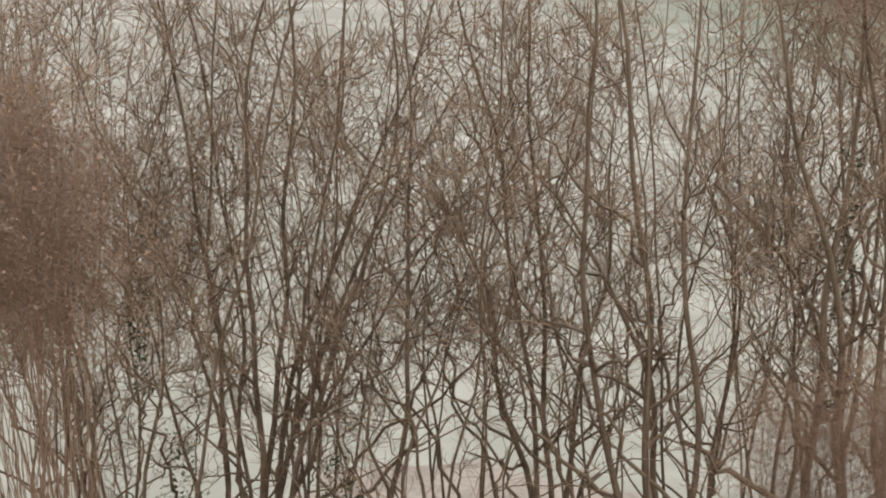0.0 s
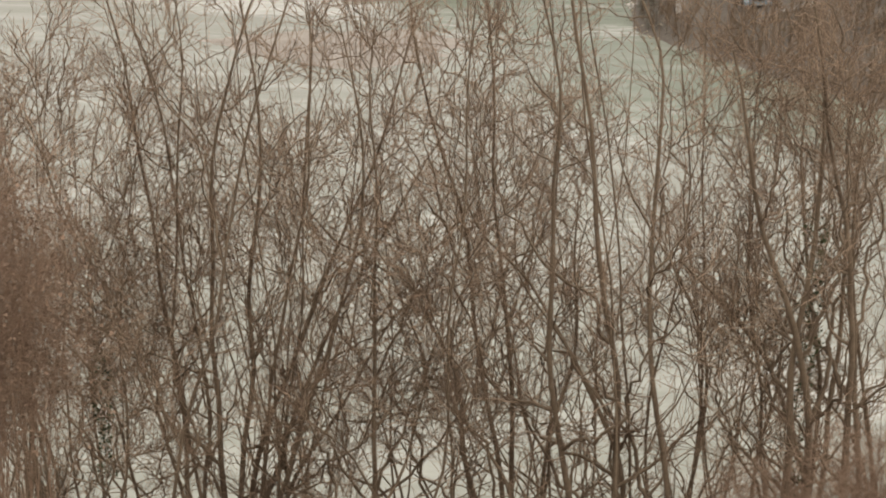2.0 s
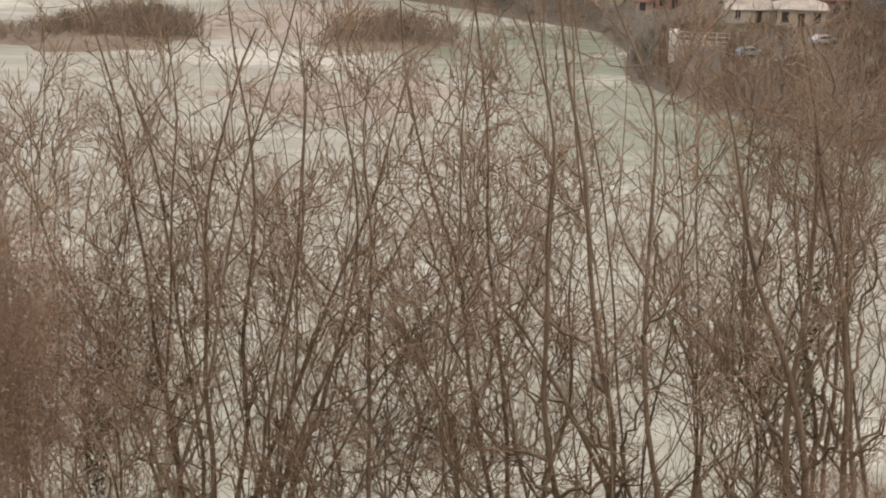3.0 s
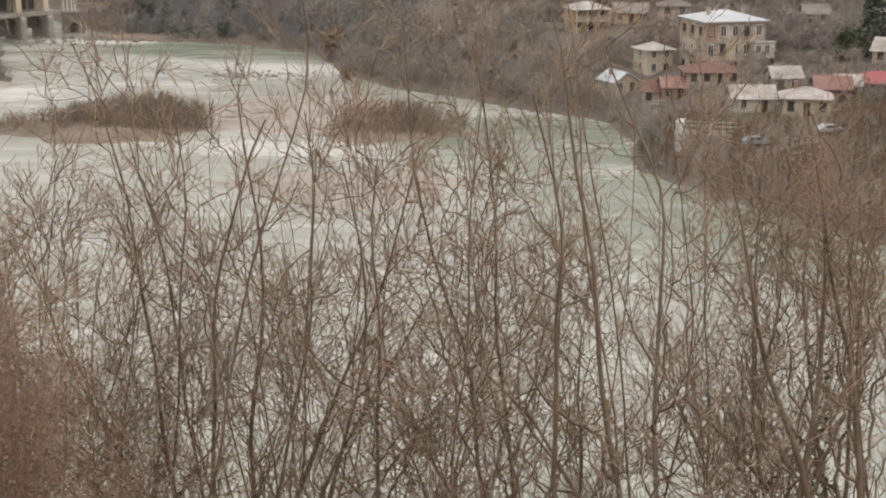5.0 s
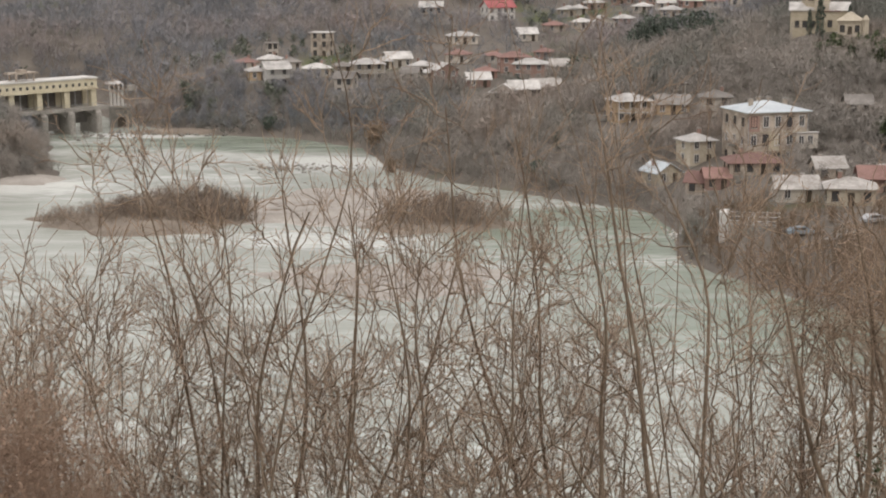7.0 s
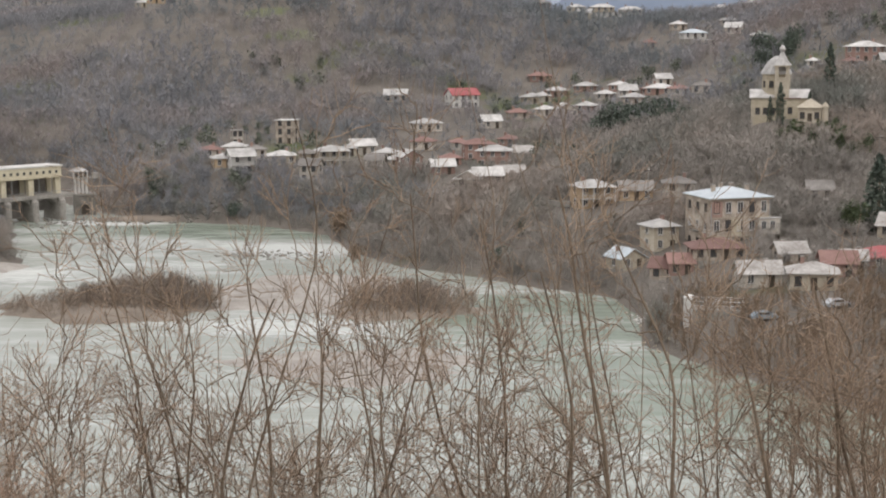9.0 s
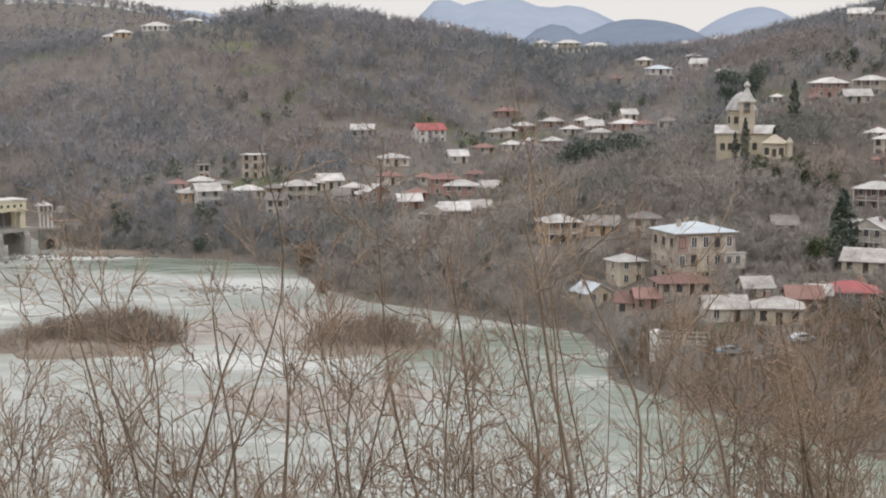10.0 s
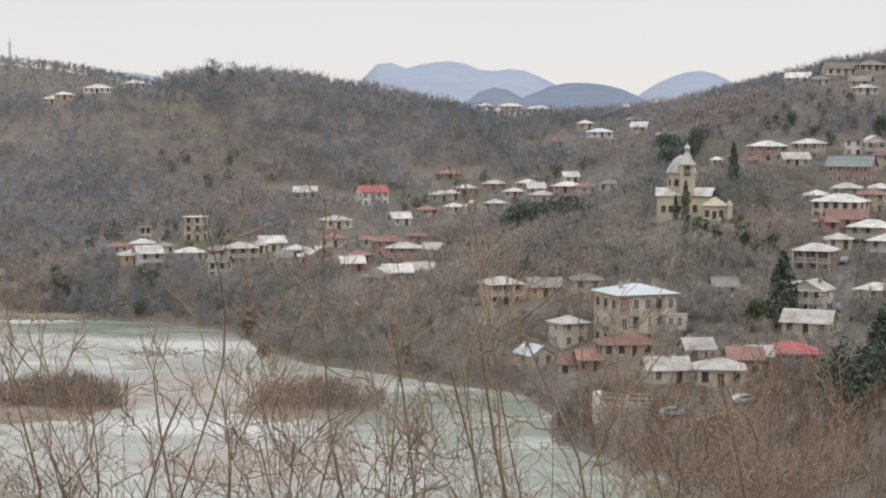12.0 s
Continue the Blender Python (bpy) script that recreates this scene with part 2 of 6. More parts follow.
    tone.inputs[6].default_value, tone.inputs[7].default_value = (0.335, 0.355, 0.31, 1), (0.205, 0.243, 0.188, 1)
    l.new(deep, tone.inputs[0])
    # drawn-out streaks of broken water
    streak = noise_at(0.16, (0.3, 1.3, 1), 3, -0.15)
    st = n.new("ShaderNodeMapRange")
    st.inputs[1].default_value, st.inputs[2].default_value, st.inputs[4].default_value = 0.46, 0.76, 0.6
    l.new(streak, st.inputs[0])
    broken = n.new("ShaderNodeMix")
    broken.data_type = "RGBA"
    broken.inputs[7].default_value = (0.56, 0.575, 0.53, 1)
    l.new(st.outputs[0], broken.inputs[0])
    l.new(tone.outputs[2], broken.inputs[6])
    l.new(broken.outputs[2], mix.inputs[6])
    l.new(mix.outputs[2], p.inputs["Base Color"])
    p.inputs["Roughness"].default_value = 0.22
    p.inputs["IOR"].default_value = 1.33
    bp = n.new("ShaderNodeBump")
    bp.inputs["Strength"].default_value, bp.inputs["Distance"].default_value = 0.5, 0.25
    l.new(rip, bp.inputs["Height"])
    l.new(bp.outputs[0], p.inputs["Normal"])
    return m


WATER = water_mat()


def mountain_mat(name, a, b):
    return mat(name, a, b, 0.004, 1.0, 0, 5, spec=0.0)


# ---- mesh helpers ----
def mesh_from(name, verts, faces, material):
    """A mesh out of numpy corner places and equal-sized faces."""
    verts, faces = np.asarray(verts, np.float32), np.asarray(faces, np.int32)
    me = bpy.data.meshes.new(name)
    me.vertices.add(len(verts))
    me.vertices.foreach_set("co", verts.ravel())
    k = faces.shape[1]
    me.loops.add(faces.size)
    me.loops.foreach_set("vertex_index", faces.ravel())
    me.polygons.add(len(faces))
    me.polygons.foreach_set("loop_start", np.arange(0, faces.size, k, dtype=np.int32))
    me.polygons.foreach_set("loop_total", np.full(len(faces), k, np.int32))
    me.update(calc_edges=True)
    me.validate()
    me.materials.append(material)
    return me


def part(name, bm, material, parent=None, label=""):
    """Links a bmesh as one mesh object under a thing or a part."""
    me = bpy.data.meshes.new(name)
    bm.to_mesh(me)
    bm.free()
    me.materials.append(material)
    ob = new(name, me)
    ob.parent = parent
    return tagged(ob, label)


def share(name, me, parent, m):
    ob = new(name, me)
    ob.parent = parent
    ob.matrix_local = m
    return ob


def box(bm, x0, x1, y0, y1, z0, z1):
    v = [bm.verts.new(c) for c in ((x0, y0, z0), (x1, y0, z0), (x1, y1, z0), (x0, y1, z0), (x0, y0, z1), (x1, y0, z1), (x1, y1, z1), (x0, y1, z1))]
    for f in ((3, 2, 1, 0), (4, 5, 6, 7), (0, 1, 5, 4), (1, 2, 6, 5), (2, 3, 7, 6), (3, 0, 4, 7)):
        bm.faces.new([v[i] for i in f])
    return bm


def boxes(*dims):
    bm = bmesh.new()
    for d in dims:
        box(bm, *d)
    return bm


def lathe(profile, n=12, cx=0.0, cy=0.0):
    """A turned form from (radius, height) pairs."""
    bm = bmesh.new()
    rings = [[bm.verts.new((cx + r * math.cos(2 * math.pi * i / n), cy + r * math.sin(2 * math.pi * i / n), z)) for i in range(n)] for r, z in profile]
    for a, b in zip(rings, rings[1:]):
        for i in range(n):
            bm.faces.new((a[i], a[(i + 1) % n], b[(i + 1) % n], b[i]))
    bm.faces.new(rings[0][::-1])
    bm.faces.new(rings[-1])
    return bm


# ---- the land ----
RIVER = [(-180, 440), (-155, 470), (-114, 418), (-99, 404), (-69, 394), (-50, 376), (-40, 346), (-28, 325), (-13, 313), (0, 299), (15, 288), (19, 269), (18, 242), (29, 222), (45, 197), (75, 168), (130, 135), (320, 90), (900, 60), (900, 0), (300, 30), (110, 48), (20, 62), (-60, 64), (-120, 95), (-170, 180), (-160, 270), (-125, 308), (-109, 326), (-120, 345), (-128, 375), (-141, 394)]
VILLAGE_RISE = [(-70, 480, 90, -1.6), (-40, 440, 70, 10.4), (0, 400, 70, -11.7), (60, 330, 60, 7.1), (110, 300, 60, -11.1), (60, 372, 28, 5.0), (57, 345, 25, 0.9), (110, 390, 60, 16.4), (130, 460, 70, 6.6), (150, 540, 90, 23.3), (90, 610, 90, -2.3), (0, 530, 90, -0.6), (-60, 560, 90, -9.3)]
FAR_RISE = [(-90, 690, 110, 35.9), (30, 730, 110, -0.3), (0, 640, 80, -0.5), (-150, 590, 100, 3.6), (-220, 470, 110, 8.1), (-300, 950, 180, 36.1), (-350, 1300, 220, 104.3), (-100, 1250, 220, -22.4), (60, 1050, 180, -6.1), (250, 1050, 200, 50.3), (250, 750, 140, 65.1), (230, 500, 110, 23.6), (250, 330, 110, 24.0), (-50, 860, 120, 25.9), (100, 860, 130, -17.5), (150, 640, 90, 0.7), (-200, 750, 120, 7.9), (180, 400, 70, -32.0), (-380, 650, 160, 8.4)]

# the domed wooded hill above the village, the dip behind it, and the wooded knoll behind the church
HILL_RISE = [(-90, 640, 60, 15.1), (-30, 665, 60, 3.8), (-80, 560, 55, 6.9), (-150, 530, 60, -0.9), (-210, 560, 70, -7.5), (-20, 600, 50, -2.3), (40, 680, 60, 2.4), (-100, 800, 90, -10.4), (20, 790, 90, 1.8), (-220, 700, 70, 7.2), (-160, 760, 80, -14.2), (-350, 1290, 130, -5.2), (-280, 1000, 110, -11.2), (90, 525, 38, 6.1), (115, 530, 38, -2.6), (65, 520, 38, -1.1), (90, 720, 80, -6.2), (140, 650, 60, 2.3), (-250, 860, 90, 8.1), (-10, 560, 45, -3.6)]


def shore(x, y):
    """Distance from the river's edge, negative on the water."""
    d, inside = np.full(x.shape, 1e9), np.zeros(x.shape, bool)
    for (ax, ay), (bx, by) in zip(RIVER, RIVER[1:] + RIVER[:1]):
        ex, ey = bx - ax, by - ay
        s = np.clip(((x - ax) * ex + (y - ay) * ey) / (ex * ex + ey * ey), 0, 1)
        d = np.minimum(d, np.hypot(x - ax - s * ex, y - ay - s * ey))
        if by != ay:
            inside ^= ((ay > y) != (by > y)) & (x < ex * (y - ay) / (by - ay) + ax)
    return np.where(inside, -d, d)


def ease(a, b, v):
    t = np.clip((v - a) / (b - a), 0, 1)
    return t * t * (3 - 2 * t)


def height(x, y):
    """The ground's height: banks, terrace, hills, and the steep slope on which the camera stands."""
    x, y = np.asarray(x, float), np.asarray(y, float)
    d = shore(x, y)
    low = np.where(d < 0, np.maximum(d * 0.35, -2.5), 7 * (1 - np.exp(-np.maximum(d, 0) / 9.0)))
    near = (1 - ease(95, 170, y)) * (1 - ease(90, 190, np.abs(x)))
    z = low * (1 - near) + np.where(d < 0, low, np.minimum(np.maximum(d, 0) * 0.77, 47.3)) * near
    k = ease(0, 25, d)
    for a, b, s, h in VILLAGE_RISE + FAR_RISE + HILL_RISE:
        z = z + h * np.exp(-((x - a) ** 2 + (y - b) ** 2) / (2 * s * s)) * k
    rough = np.sin(x * 0.21 + 1.7 * np.sin(y * 0.13)) * np.sin(y * 0.17 + x * 0.05) * 0.5
    return z + rough * ease(80, 200, y) * ease(4, 30, d)


def gz(x, y):
    return float(height(np.array([x]), np.array([y]))[0])


def spread(lo, hi, step, far_lo, far_hi, n):
    core = np.arange(lo, hi + 0.1, step)
    out = np.geomspace(step, far_hi - hi, n)
    back = np.geomspace(step, lo - far_lo, n)
    return np.concatenate([(lo - back)[::-1], core, hi + out])


gx, gy = spread(-270, 270, 5, -4800, 4800, 26), spread(-70, 780, 5, -3000, 4800, 26)
XX, YY = np.meshgrid(gx, gy)
ZZ = height(XX, YY)
idx = np.arange(XX.size).reshape(XX.shape)
quads = np.stack([idx[:-1, :-1], idx[:-1, 1:], idx[1:, 1:], idx[1:, :-1]], -1).reshape(-1, 4)
ground_me = mesh_from("ground", np.stack([XX, YY, ZZ], -1).reshape(-1, 3), quads, GROUND)
ground_me.polygons.foreach_set("use_smooth", np.ones(len(quads), bool))
ground = tagged(new("ground", ground_me), "brown wooded winter hillsides and river banks", "ground", kind="structure")

bm = bmesh.new()
bmesh.ops.create_grid(bm, x_segments=60, y_segments=40, size=1)
for v in bm.verts:
    v.co = Vector((v.co.x * 600, 250 + v.co.y * 260, 0.0))
tagged(part("water", bm, WATER), "milky green river with white riffles", "river", kind="structure")


def ridge(name, y, crest, material, label, wid):
    """A far mountain range: a long ridge with a crest line and falling flanks."""
    n = 90
    xs = np.linspace(-wid, wid, n)
    cr = np.array([crest(v) for v in xs])
    rows = [np.stack([xs, np.full(n, y + dy), cr * k - 30 * (k < 0.1)], -1) for dy, k in ((-700, 0), (-420, 0.45), (-180, 0.8), (0, 1), (300, 0.6), (700, 0))]
    i = np.arange(n * len(rows)).reshape(len(rows), n)
    f = np.stack([i[:-1, :-1], i[:-1, 1:], i[1:, 1:], i[1:, :-1]], -1).reshape(-1, 4)
    me = mesh_from(name, np.concatenate(rows), f, material)
    me.polygons.foreach_set("use_smooth", np.ones(len(f), bool))
    return tagged(new(name, me), label, "mountain", kind="structure")


def bumpline(*peaks):
    return lambda x: max([30.0] + [h * math.exp(-((x - c) / w) ** 2) for c, w, h in peaks]) + 3 * math.sin(x * 0.013) + 2 * math.sin(x * 0.037)


# the blue is distance haze painted into the ranges, paler on the farther one
HAZE_BLUE_FAR = mountain_mat("hazed_blue_mountain", (0.29, 0.335, 0.405), (0.335, 0.38, 0.45))
HAZE_BLUE_NEAR = mountain_mat("hazed_dark_mountain", (0.175, 0.21, 0.27), (0.22, 0.255, 0.315))
ridge("backdrop_far", 4300, bumpline((-160, 130, 238), (-10, 330, 236), (180, 300, 212), (700, 260, 208), (-900, 420, 205)), HAZE_BLUE_FAR, "distant mountain range coloured pale blue for haze", 1800)
ridge("backdrop_near", 3200, bumpline((290, 230, 148), (110, 120, 134), (-900, 300, 130), (900, 200, 140)), HAZE_BLUE_NEAR, "wooded mountain range coloured dark blue for haze", 1300)


# ---- houses ----
def template(name, bm, material):
    me = bpy.data.meshes.new(name)
    bm.to_mesh(me)
    bm.free()
    me.materials.append(material)
    return me


def frame_bm(w, h):
    t = 0.11
    return boxes((-w / 2, -w / 2 + t, -0.07, 0.02, 0, h), (w / 2 - t, w / 2, -0.07, 0.02, 0, h), (-w / 2 + t, w / 2 - t, -0.07, 0.02, 0, t), (-w / 2 + t, w / 2 - t, -0.07, 0.02, h - t, h), (-0.04, 0.04, -0.06, 0.02, t, h - t))


FRAME_WHITE = template("window_frame", frame_bm(1.1, 1.6), WHITE)
FRAME_DARK = template("window_frame", frame_bm(1.1, 1.6), DARK)
PANE = template("pane", boxes((-0.46, 0.46, -0.03, 0.01, 0.09, 1.51)), GLASS)
SILL = template("sill", boxes((-0.65, 0.65, -0.16, 0.0, -0.1, -0.004)), CONCRETE)
POST = template("post", boxes((-0.08, 0.08, -0.08, 0.08, 0, 1)), WHITE)
POST_DARK = template("post", boxes((-0.08, 0.08, -0.08, 0.08, 0, 1)), DARK)
DOOR = template("door", boxes((-0.5, 0.5, -0.06, 0.02, 0, 2.05), (-0.42, -0.05, -0.08, -0.06, 0.2, 1.9), (0.05, 0.42, -0.08, -0.06, 0.2, 1.9)), DARK)
SPOTS = []


def window(parent, m, white=True):
    w = share("window", FRAME_WHITE if white else FRAME_DARK, parent, m)
    share("pane", PANE, w, Matrix())
    share("sill", SILL, w, Matrix())
    return w


def slab_roof(bm, pts_low, pts_high, faces, t=0.14):
    """A closed roof skin: the given top faces, the same faces t lower, and the rim."""
    top = [bm.verts.new(p) for p in pts_low + pts_high]
    bot = [bm.verts.new((p[0], p[1], p[2] - t)) for p in pts_low + pts_high]
    for f in faces:
        bm.faces.new([top[i] for i in f])
        bm.faces.new([bot[i] for i in reversed(f)])
    n = len(pts_low)
    for i in range(n):
        j = (i + 1) % n
        bm.faces.new((bot[i], bot[j], top[j], top[i]))


def hip_roof(w, dp, z, rise, over=0.6):
    bm = bmesh.new()
    x0, x1, y0, y1 = -w / 2 - over, w / 2 + over, -over, dp + over
    low = [(x0, y0, z), (x1, y0, z), (x1, y1, z), (x0, y1, z)]
    if w >= dp:
        k = (y1 - y0) / 2
        high = [(x0 + k, (y0 + y1) / 2, z + rise), (x1 - k + 0.01, (y0 + y1) / 2, z + rise)]
        slab_roof(bm, low, high, [(0, 1, 5, 4), (1, 2, 5), (2, 3, 4, 5), (3, 0, 4)])
    else:
        k = (x1 - x0) / 2
        high = [(0, y0 + k, z + rise), (0, y1 - k + 0.01, z + rise)]
        slab_roof(bm, low, high, [(0, 1, 4), (1, 2, 5, 4), (2, 3, 5), (3, 0, 4, 5)])
    return bm


def gable_roof(w, dp, z, rise, over=0.5, along=True):
    """Two slopes; along: the ridge runs along the front."""
    bm = bmesh.new()
    x0, x1, y0, y1 = -w / 2 - over, w / 2 + over, -over, dp + over
    low = [(x0, y0, z), (x1, y0, z), (x1, y1, z), (x0, y1, z)]
    t = 0.14
    if along:
        ring = [[(x, y0, z), (x, (y0 + y1) / 2, z + rise), (x, y1, z)] for x in (x0, x1)]
    else:
        ring = [[(x0, y, z), (0, y, z + rise), (x1, y, z)] for y in (y0, y1)]
    a = [[bm.verts.new(p) for p in r] + [bm.verts.new((p[0], p[1], p[2] - t)) for p in reversed(r)] for r in ring]
    for i in range(6):
        j = (i + 1) % 6
        bm.faces.new((a[0][i], a[0][j], a[1][j], a[1][i]))
    bm.faces.new(a[0][::-1])
    bm.faces.new(a[1])
    bmesh.ops.recalc_face_normals(bm, faces=bm.faces[:])
    return bm


def gable_wall(w, dp, z, rise, along, end):
    bm = bmesh.new()
    if along:
        for x, s in ((-w / 2, 1), (w / 2, -1))[end:end + 1]:
            v = [bm.verts.new(p) for p in ((x, 0, z), (x, dp, z), (x, dp / 2, z + rise), (x + s * 0.2, 0, z), (x + s * 0.2, dp, z), (x + s * 0.2, dp / 2, z + rise))]
            for f in ((0, 1, 2), (5, 4, 3), (0, 3, 4, 1), (1, 4, 5, 2), (2, 5, 3, 0)):
                bm.faces.new([v[i] for i in f])
    else:
        for y, s in ((0, 1), (dp, -1))[end:end + 1]:
            v = [bm.verts.new(p) for p in ((-w / 2, y, z), (w / 2, y, z), (0, y, z + rise), (-w / 2, y + s * 0.2, z), (w / 2, y + s * 0.2, z), (0, y + s * 0.2, z + rise))]
            for f in ((0, 1, 2), (5, 4, 3), (0, 3, 4, 1), (1, 4, 5, 2), (2, 5, 3, 0)):
                bm.faces.new([v[i] for i in f])
    bmesh.ops.recalc_face_normals(bm, faces=bm.faces[:])
    return bm


WORDS = {"pale_tin_roof": "pale tin", "blue_grey_tin_roof": "blue-grey tin", "weathered_tin_roof": "weathered tin", "grey_slate_roof": "dark grey slate", "red_tin_roof": "bright red tin", "rust_red_roof": "rusty red tin", "green_tin_roof": "green tin",
         "grey_plaster": "grey plastered", "yellow_plaster": "yellow plastered", "weathered_render": "weathered rendered", "white_paint": "white painted", "red_brick": "red brick", "ochre_plaster": "ochre plastered", "pale_stone": "pale stone", "concrete": "bare concrete"}
COUNT = {1: "single-storey", 2: "two-storey", 3: "three-storey", 4: "four-storey"}


def house(x, y, w, dp, st, yaw, roof, wall, style="hip", balcony=0, white=True, storey=2.5, lift=0.0, chimney=True):
    """A house whose front's middle stands at x, y. style: hip, gable (ridge along the front), front (gable to the front), flat."""
    a = radians(yaw)
    corners = [(x + u * math.cos(a) - v * math.sin(a), y + u * math.sin(a) + v * math.cos(a)) for u in (-w / 2, w / 2) for v in (0, dp)]
    z0 = max(gz(x, y), min(gz(*c) for c in corners)) + lift - (0.9 if st > 1 else 0.3)
    deep = z0 - min(gz(*c) for c in corners) + 0.6
    h = st * storey
    SPOTS.append((x - dp / 2 * math.sin(a), y + dp / 2 * math.cos(a), max(w, dp) * 0.6))
    root = new("house")
    root.matrix_world = pose(x, y, z0, 0, 0, yaw)
    part("foundation", boxes((-w / 2 - 0.12, w / 2 + 0.12, -0.12, dp + 0.12, -deep, 0.35)), CONCRETE, root)
    part("wall", boxes((-w / 2, w / 2, 0, dp, 0.35, h)), wall, root)
    rise = 0.17 * min(w, dp) + 0.35
    if style == "hip":
        part("roof", hip_roof(w, dp, h + 0.1, rise), roof, root)
    elif style == "flat":
        part("roof", boxes((-w / 2 - 0.5, w / 2 + 0.5, -0.5, dp + 0.5, h + 0.004, h + 0.25)), roof, root)
    else:
        along = style == "gable"
        for k in (0, 1):
            part("gable", gable_wall(w, dp, h, rise * 1.5, along, k), wall, root)
        part("roof", gable_roof(w, dp, h + 0.1, rise * 1.5, along=along), roof, root)
    if chimney and style != "flat":
        cx = w * (0.2 if int(x * 7) % 2 else -0.22)
        ch = part("chimney", boxes((cx - 0.3, cx + 0.3, dp * 0.6, dp * 0.6 + 0.6, h, h + rise + 0.7)), BRICK, root)
        part("chimney_cap", boxes((cx - 0.4, cx + 0.4, dp * 0.6 - 0.1, dp * 0.6 + 0.7, h + rise + 0.71, h + rise + 0.84)), CONCRETE, ch)
    n = max(2, int(w / 2.3))
    side = max(1, int(dp / 3.2))
    for s in range(st):
        zz = s * storey + 1.0
        for i in range(n):
            u = -w / 2 + (i + 0.5) * w / n
            if s == 0 and i == n // 2:
                share("door", DOOR, root, pose(u, 0, 0.36))
                continue
            window(root, pose(u, 0, zz), white)
        for i in range(side):
            v = (i + 0.5) * dp / side
            window(root, pose(-w / 2, v, zz, 0, 0, -90), white)
            window(root, pose(w / 2, v, zz, 0, 0, 90), white)
    for s in range(1, st if balcony == 1 else 1):
        zb = s * storey
        b = part("balcony", boxes((-w / 2, w / 2, -1.5, -0.004, zb - 0.15, zb + 0.02)), CONCRETE, root)
        part("railing", boxes((-w / 2, w / 2, -1.48, -1.42, zb + 0.85, zb + 0.93), (-w / 2, w / 2, -1.47, -1.43, zb + 0.12, zb + 0.18), *[(-w / 2 + k * w / 24 - 0.025, -w / 2 + k * w / 24 + 0.025, -1.47, -1.43, zb + 0.18, zb + 0.85) for k in range(25)]), WHITE if white else DARK, b)
        for i in range(n + 1):
            u = -w / 2 + 0.1 + i * (w - 0.2) / n
            share("post", POST if white else POST_DARK, root, pose(u, -1.4, zb) @ Matrix.Diagonal((1, 1, storey, 1)))
            share("post", POST if white else POST_DARK, root, pose(u, -1.4, zb - storey - 0.3) @ Matrix.Diagonal((1, 1, storey + 0.15, 1)))
        if s == st - 1:
            part("veranda_roof", boxes((-w / 2 - 0.3, w / 2 + 0.3, -1.9, -0.61, h + 0.0, h + 0.1)), roof, root)
    look_ = {"hip": "hipped", "gable": "gabled", "front": "gabled", "flat": "flat"}[style]
    extra = " and veranda" if balcony else ""
    return tagged(root, f"{COUNT[st]} {WORDS[wall.name]} house with {look_} {WORDS[roof.name]} roof{extra}", "house", "riverside village houses")


house(-72.9, 454.2, 5.4, 5.5, 3, -9, TIN, OLDWALL, "flat", 0, False)
house(-83.2, 420.8, 7.1, 5.5, 1, 23, TIN, ORANGE, "hip", 0, True, storey=2.8)
house(-78.6, 418.7, 6.7, 5.5, 2, 27, TIN, WHITE, "gable", 1, True)
house(-84.2, 433.9, 6.1, 5.5, 1, 3, TIN, PLASTER, "hip", 0, True, storey=2.8)
house(-68.8, 424.5, 7.2, 5.5, 1, 14, TIN, STONE, "hip", 0, True, storey=2.8)
house(-76.6, 431.2, 4.4, 5.5, 1, 26, GREYROOF, PLASTER, "hip", 0, True, storey=2.8)
house(-54.6, 424.5, 8.3, 6.2, 2, 16, TIN, STONE, "hip", 1, True)
house(-48.0, 441.4, 7.0, 5.5, 1, 22, TIN, PLASTER, "gable", 1, True, storey=2.8)
house(-41.5, 432.0, 6.0, 5.5, 1, -9, TIN, PLASTER, "hip", 0, True, storey=2.8)
house(-32.4, 416.7, 5.8, 5.5, 2, 24, TIN, BRICK, "front", 0, True)
house(-32.6, 450.8, 6.3, 5.5, 1, -10, RUSTROOF, PLASTER, "hip", 0, True, storey=2.8)
house(-23.8, 412.3, 6.1, 5.5, 1, 12, TIN, BRICK, "gable", 0, True)
house(-14.8, 433.7, 8.4, 6.3, 2, 12, RUSTROOF, BRICK, "hip", 0, True)
house(-11.0, 418.9, 8.5, 6.4, 2, -7, TIN, BRICK, "hip", 0, True)
house(-15.9, 376.7, 6.3, 5.5, 2, -13, TIN, PLASTER, "front", 1, False)
house(-10.9, 377.8, 6.9, 5.5, 2, 10, TIN, OLDWALL, "gable", 1, False)
house(-5.6, 392.0, 7.1, 5.5, 1, 10, OLDTIN, OLDWALL, "gable", 0, False)
house(-32.0, 478.9, 8.3, 6.2, 1, 20, TIN, PLASTER, "hip", 0, True, storey=2.8)
house(-46.7, 527.9, 7.5, 5.6, 1, 1, TIN, OLDWALL, "gable", 0, False, storey=2.8)
house(-22.7, 526.5, 9.5, 7.1, 2, 26, REDROOF, WHITE, "gable", 0, True)
house(2.7, 569.0, 7.9, 5.9, 1, 9, RUSTROOF, BRICK, "hip", 0, True)
house(-1.2, 531.0, 6.5, 5.5, 1, -8, TIN, OLDWALL, "hip", 0, True, storey=2.8)
house(7.4, 538.9, 6.9, 5.5, 1, -9, TIN, BRICK, "hip", 0, True, storey=2.8)
house(17.3, 536.7, 7.2, 5.5, 1, -10, TIN, BRICK, "hip", 0, True)
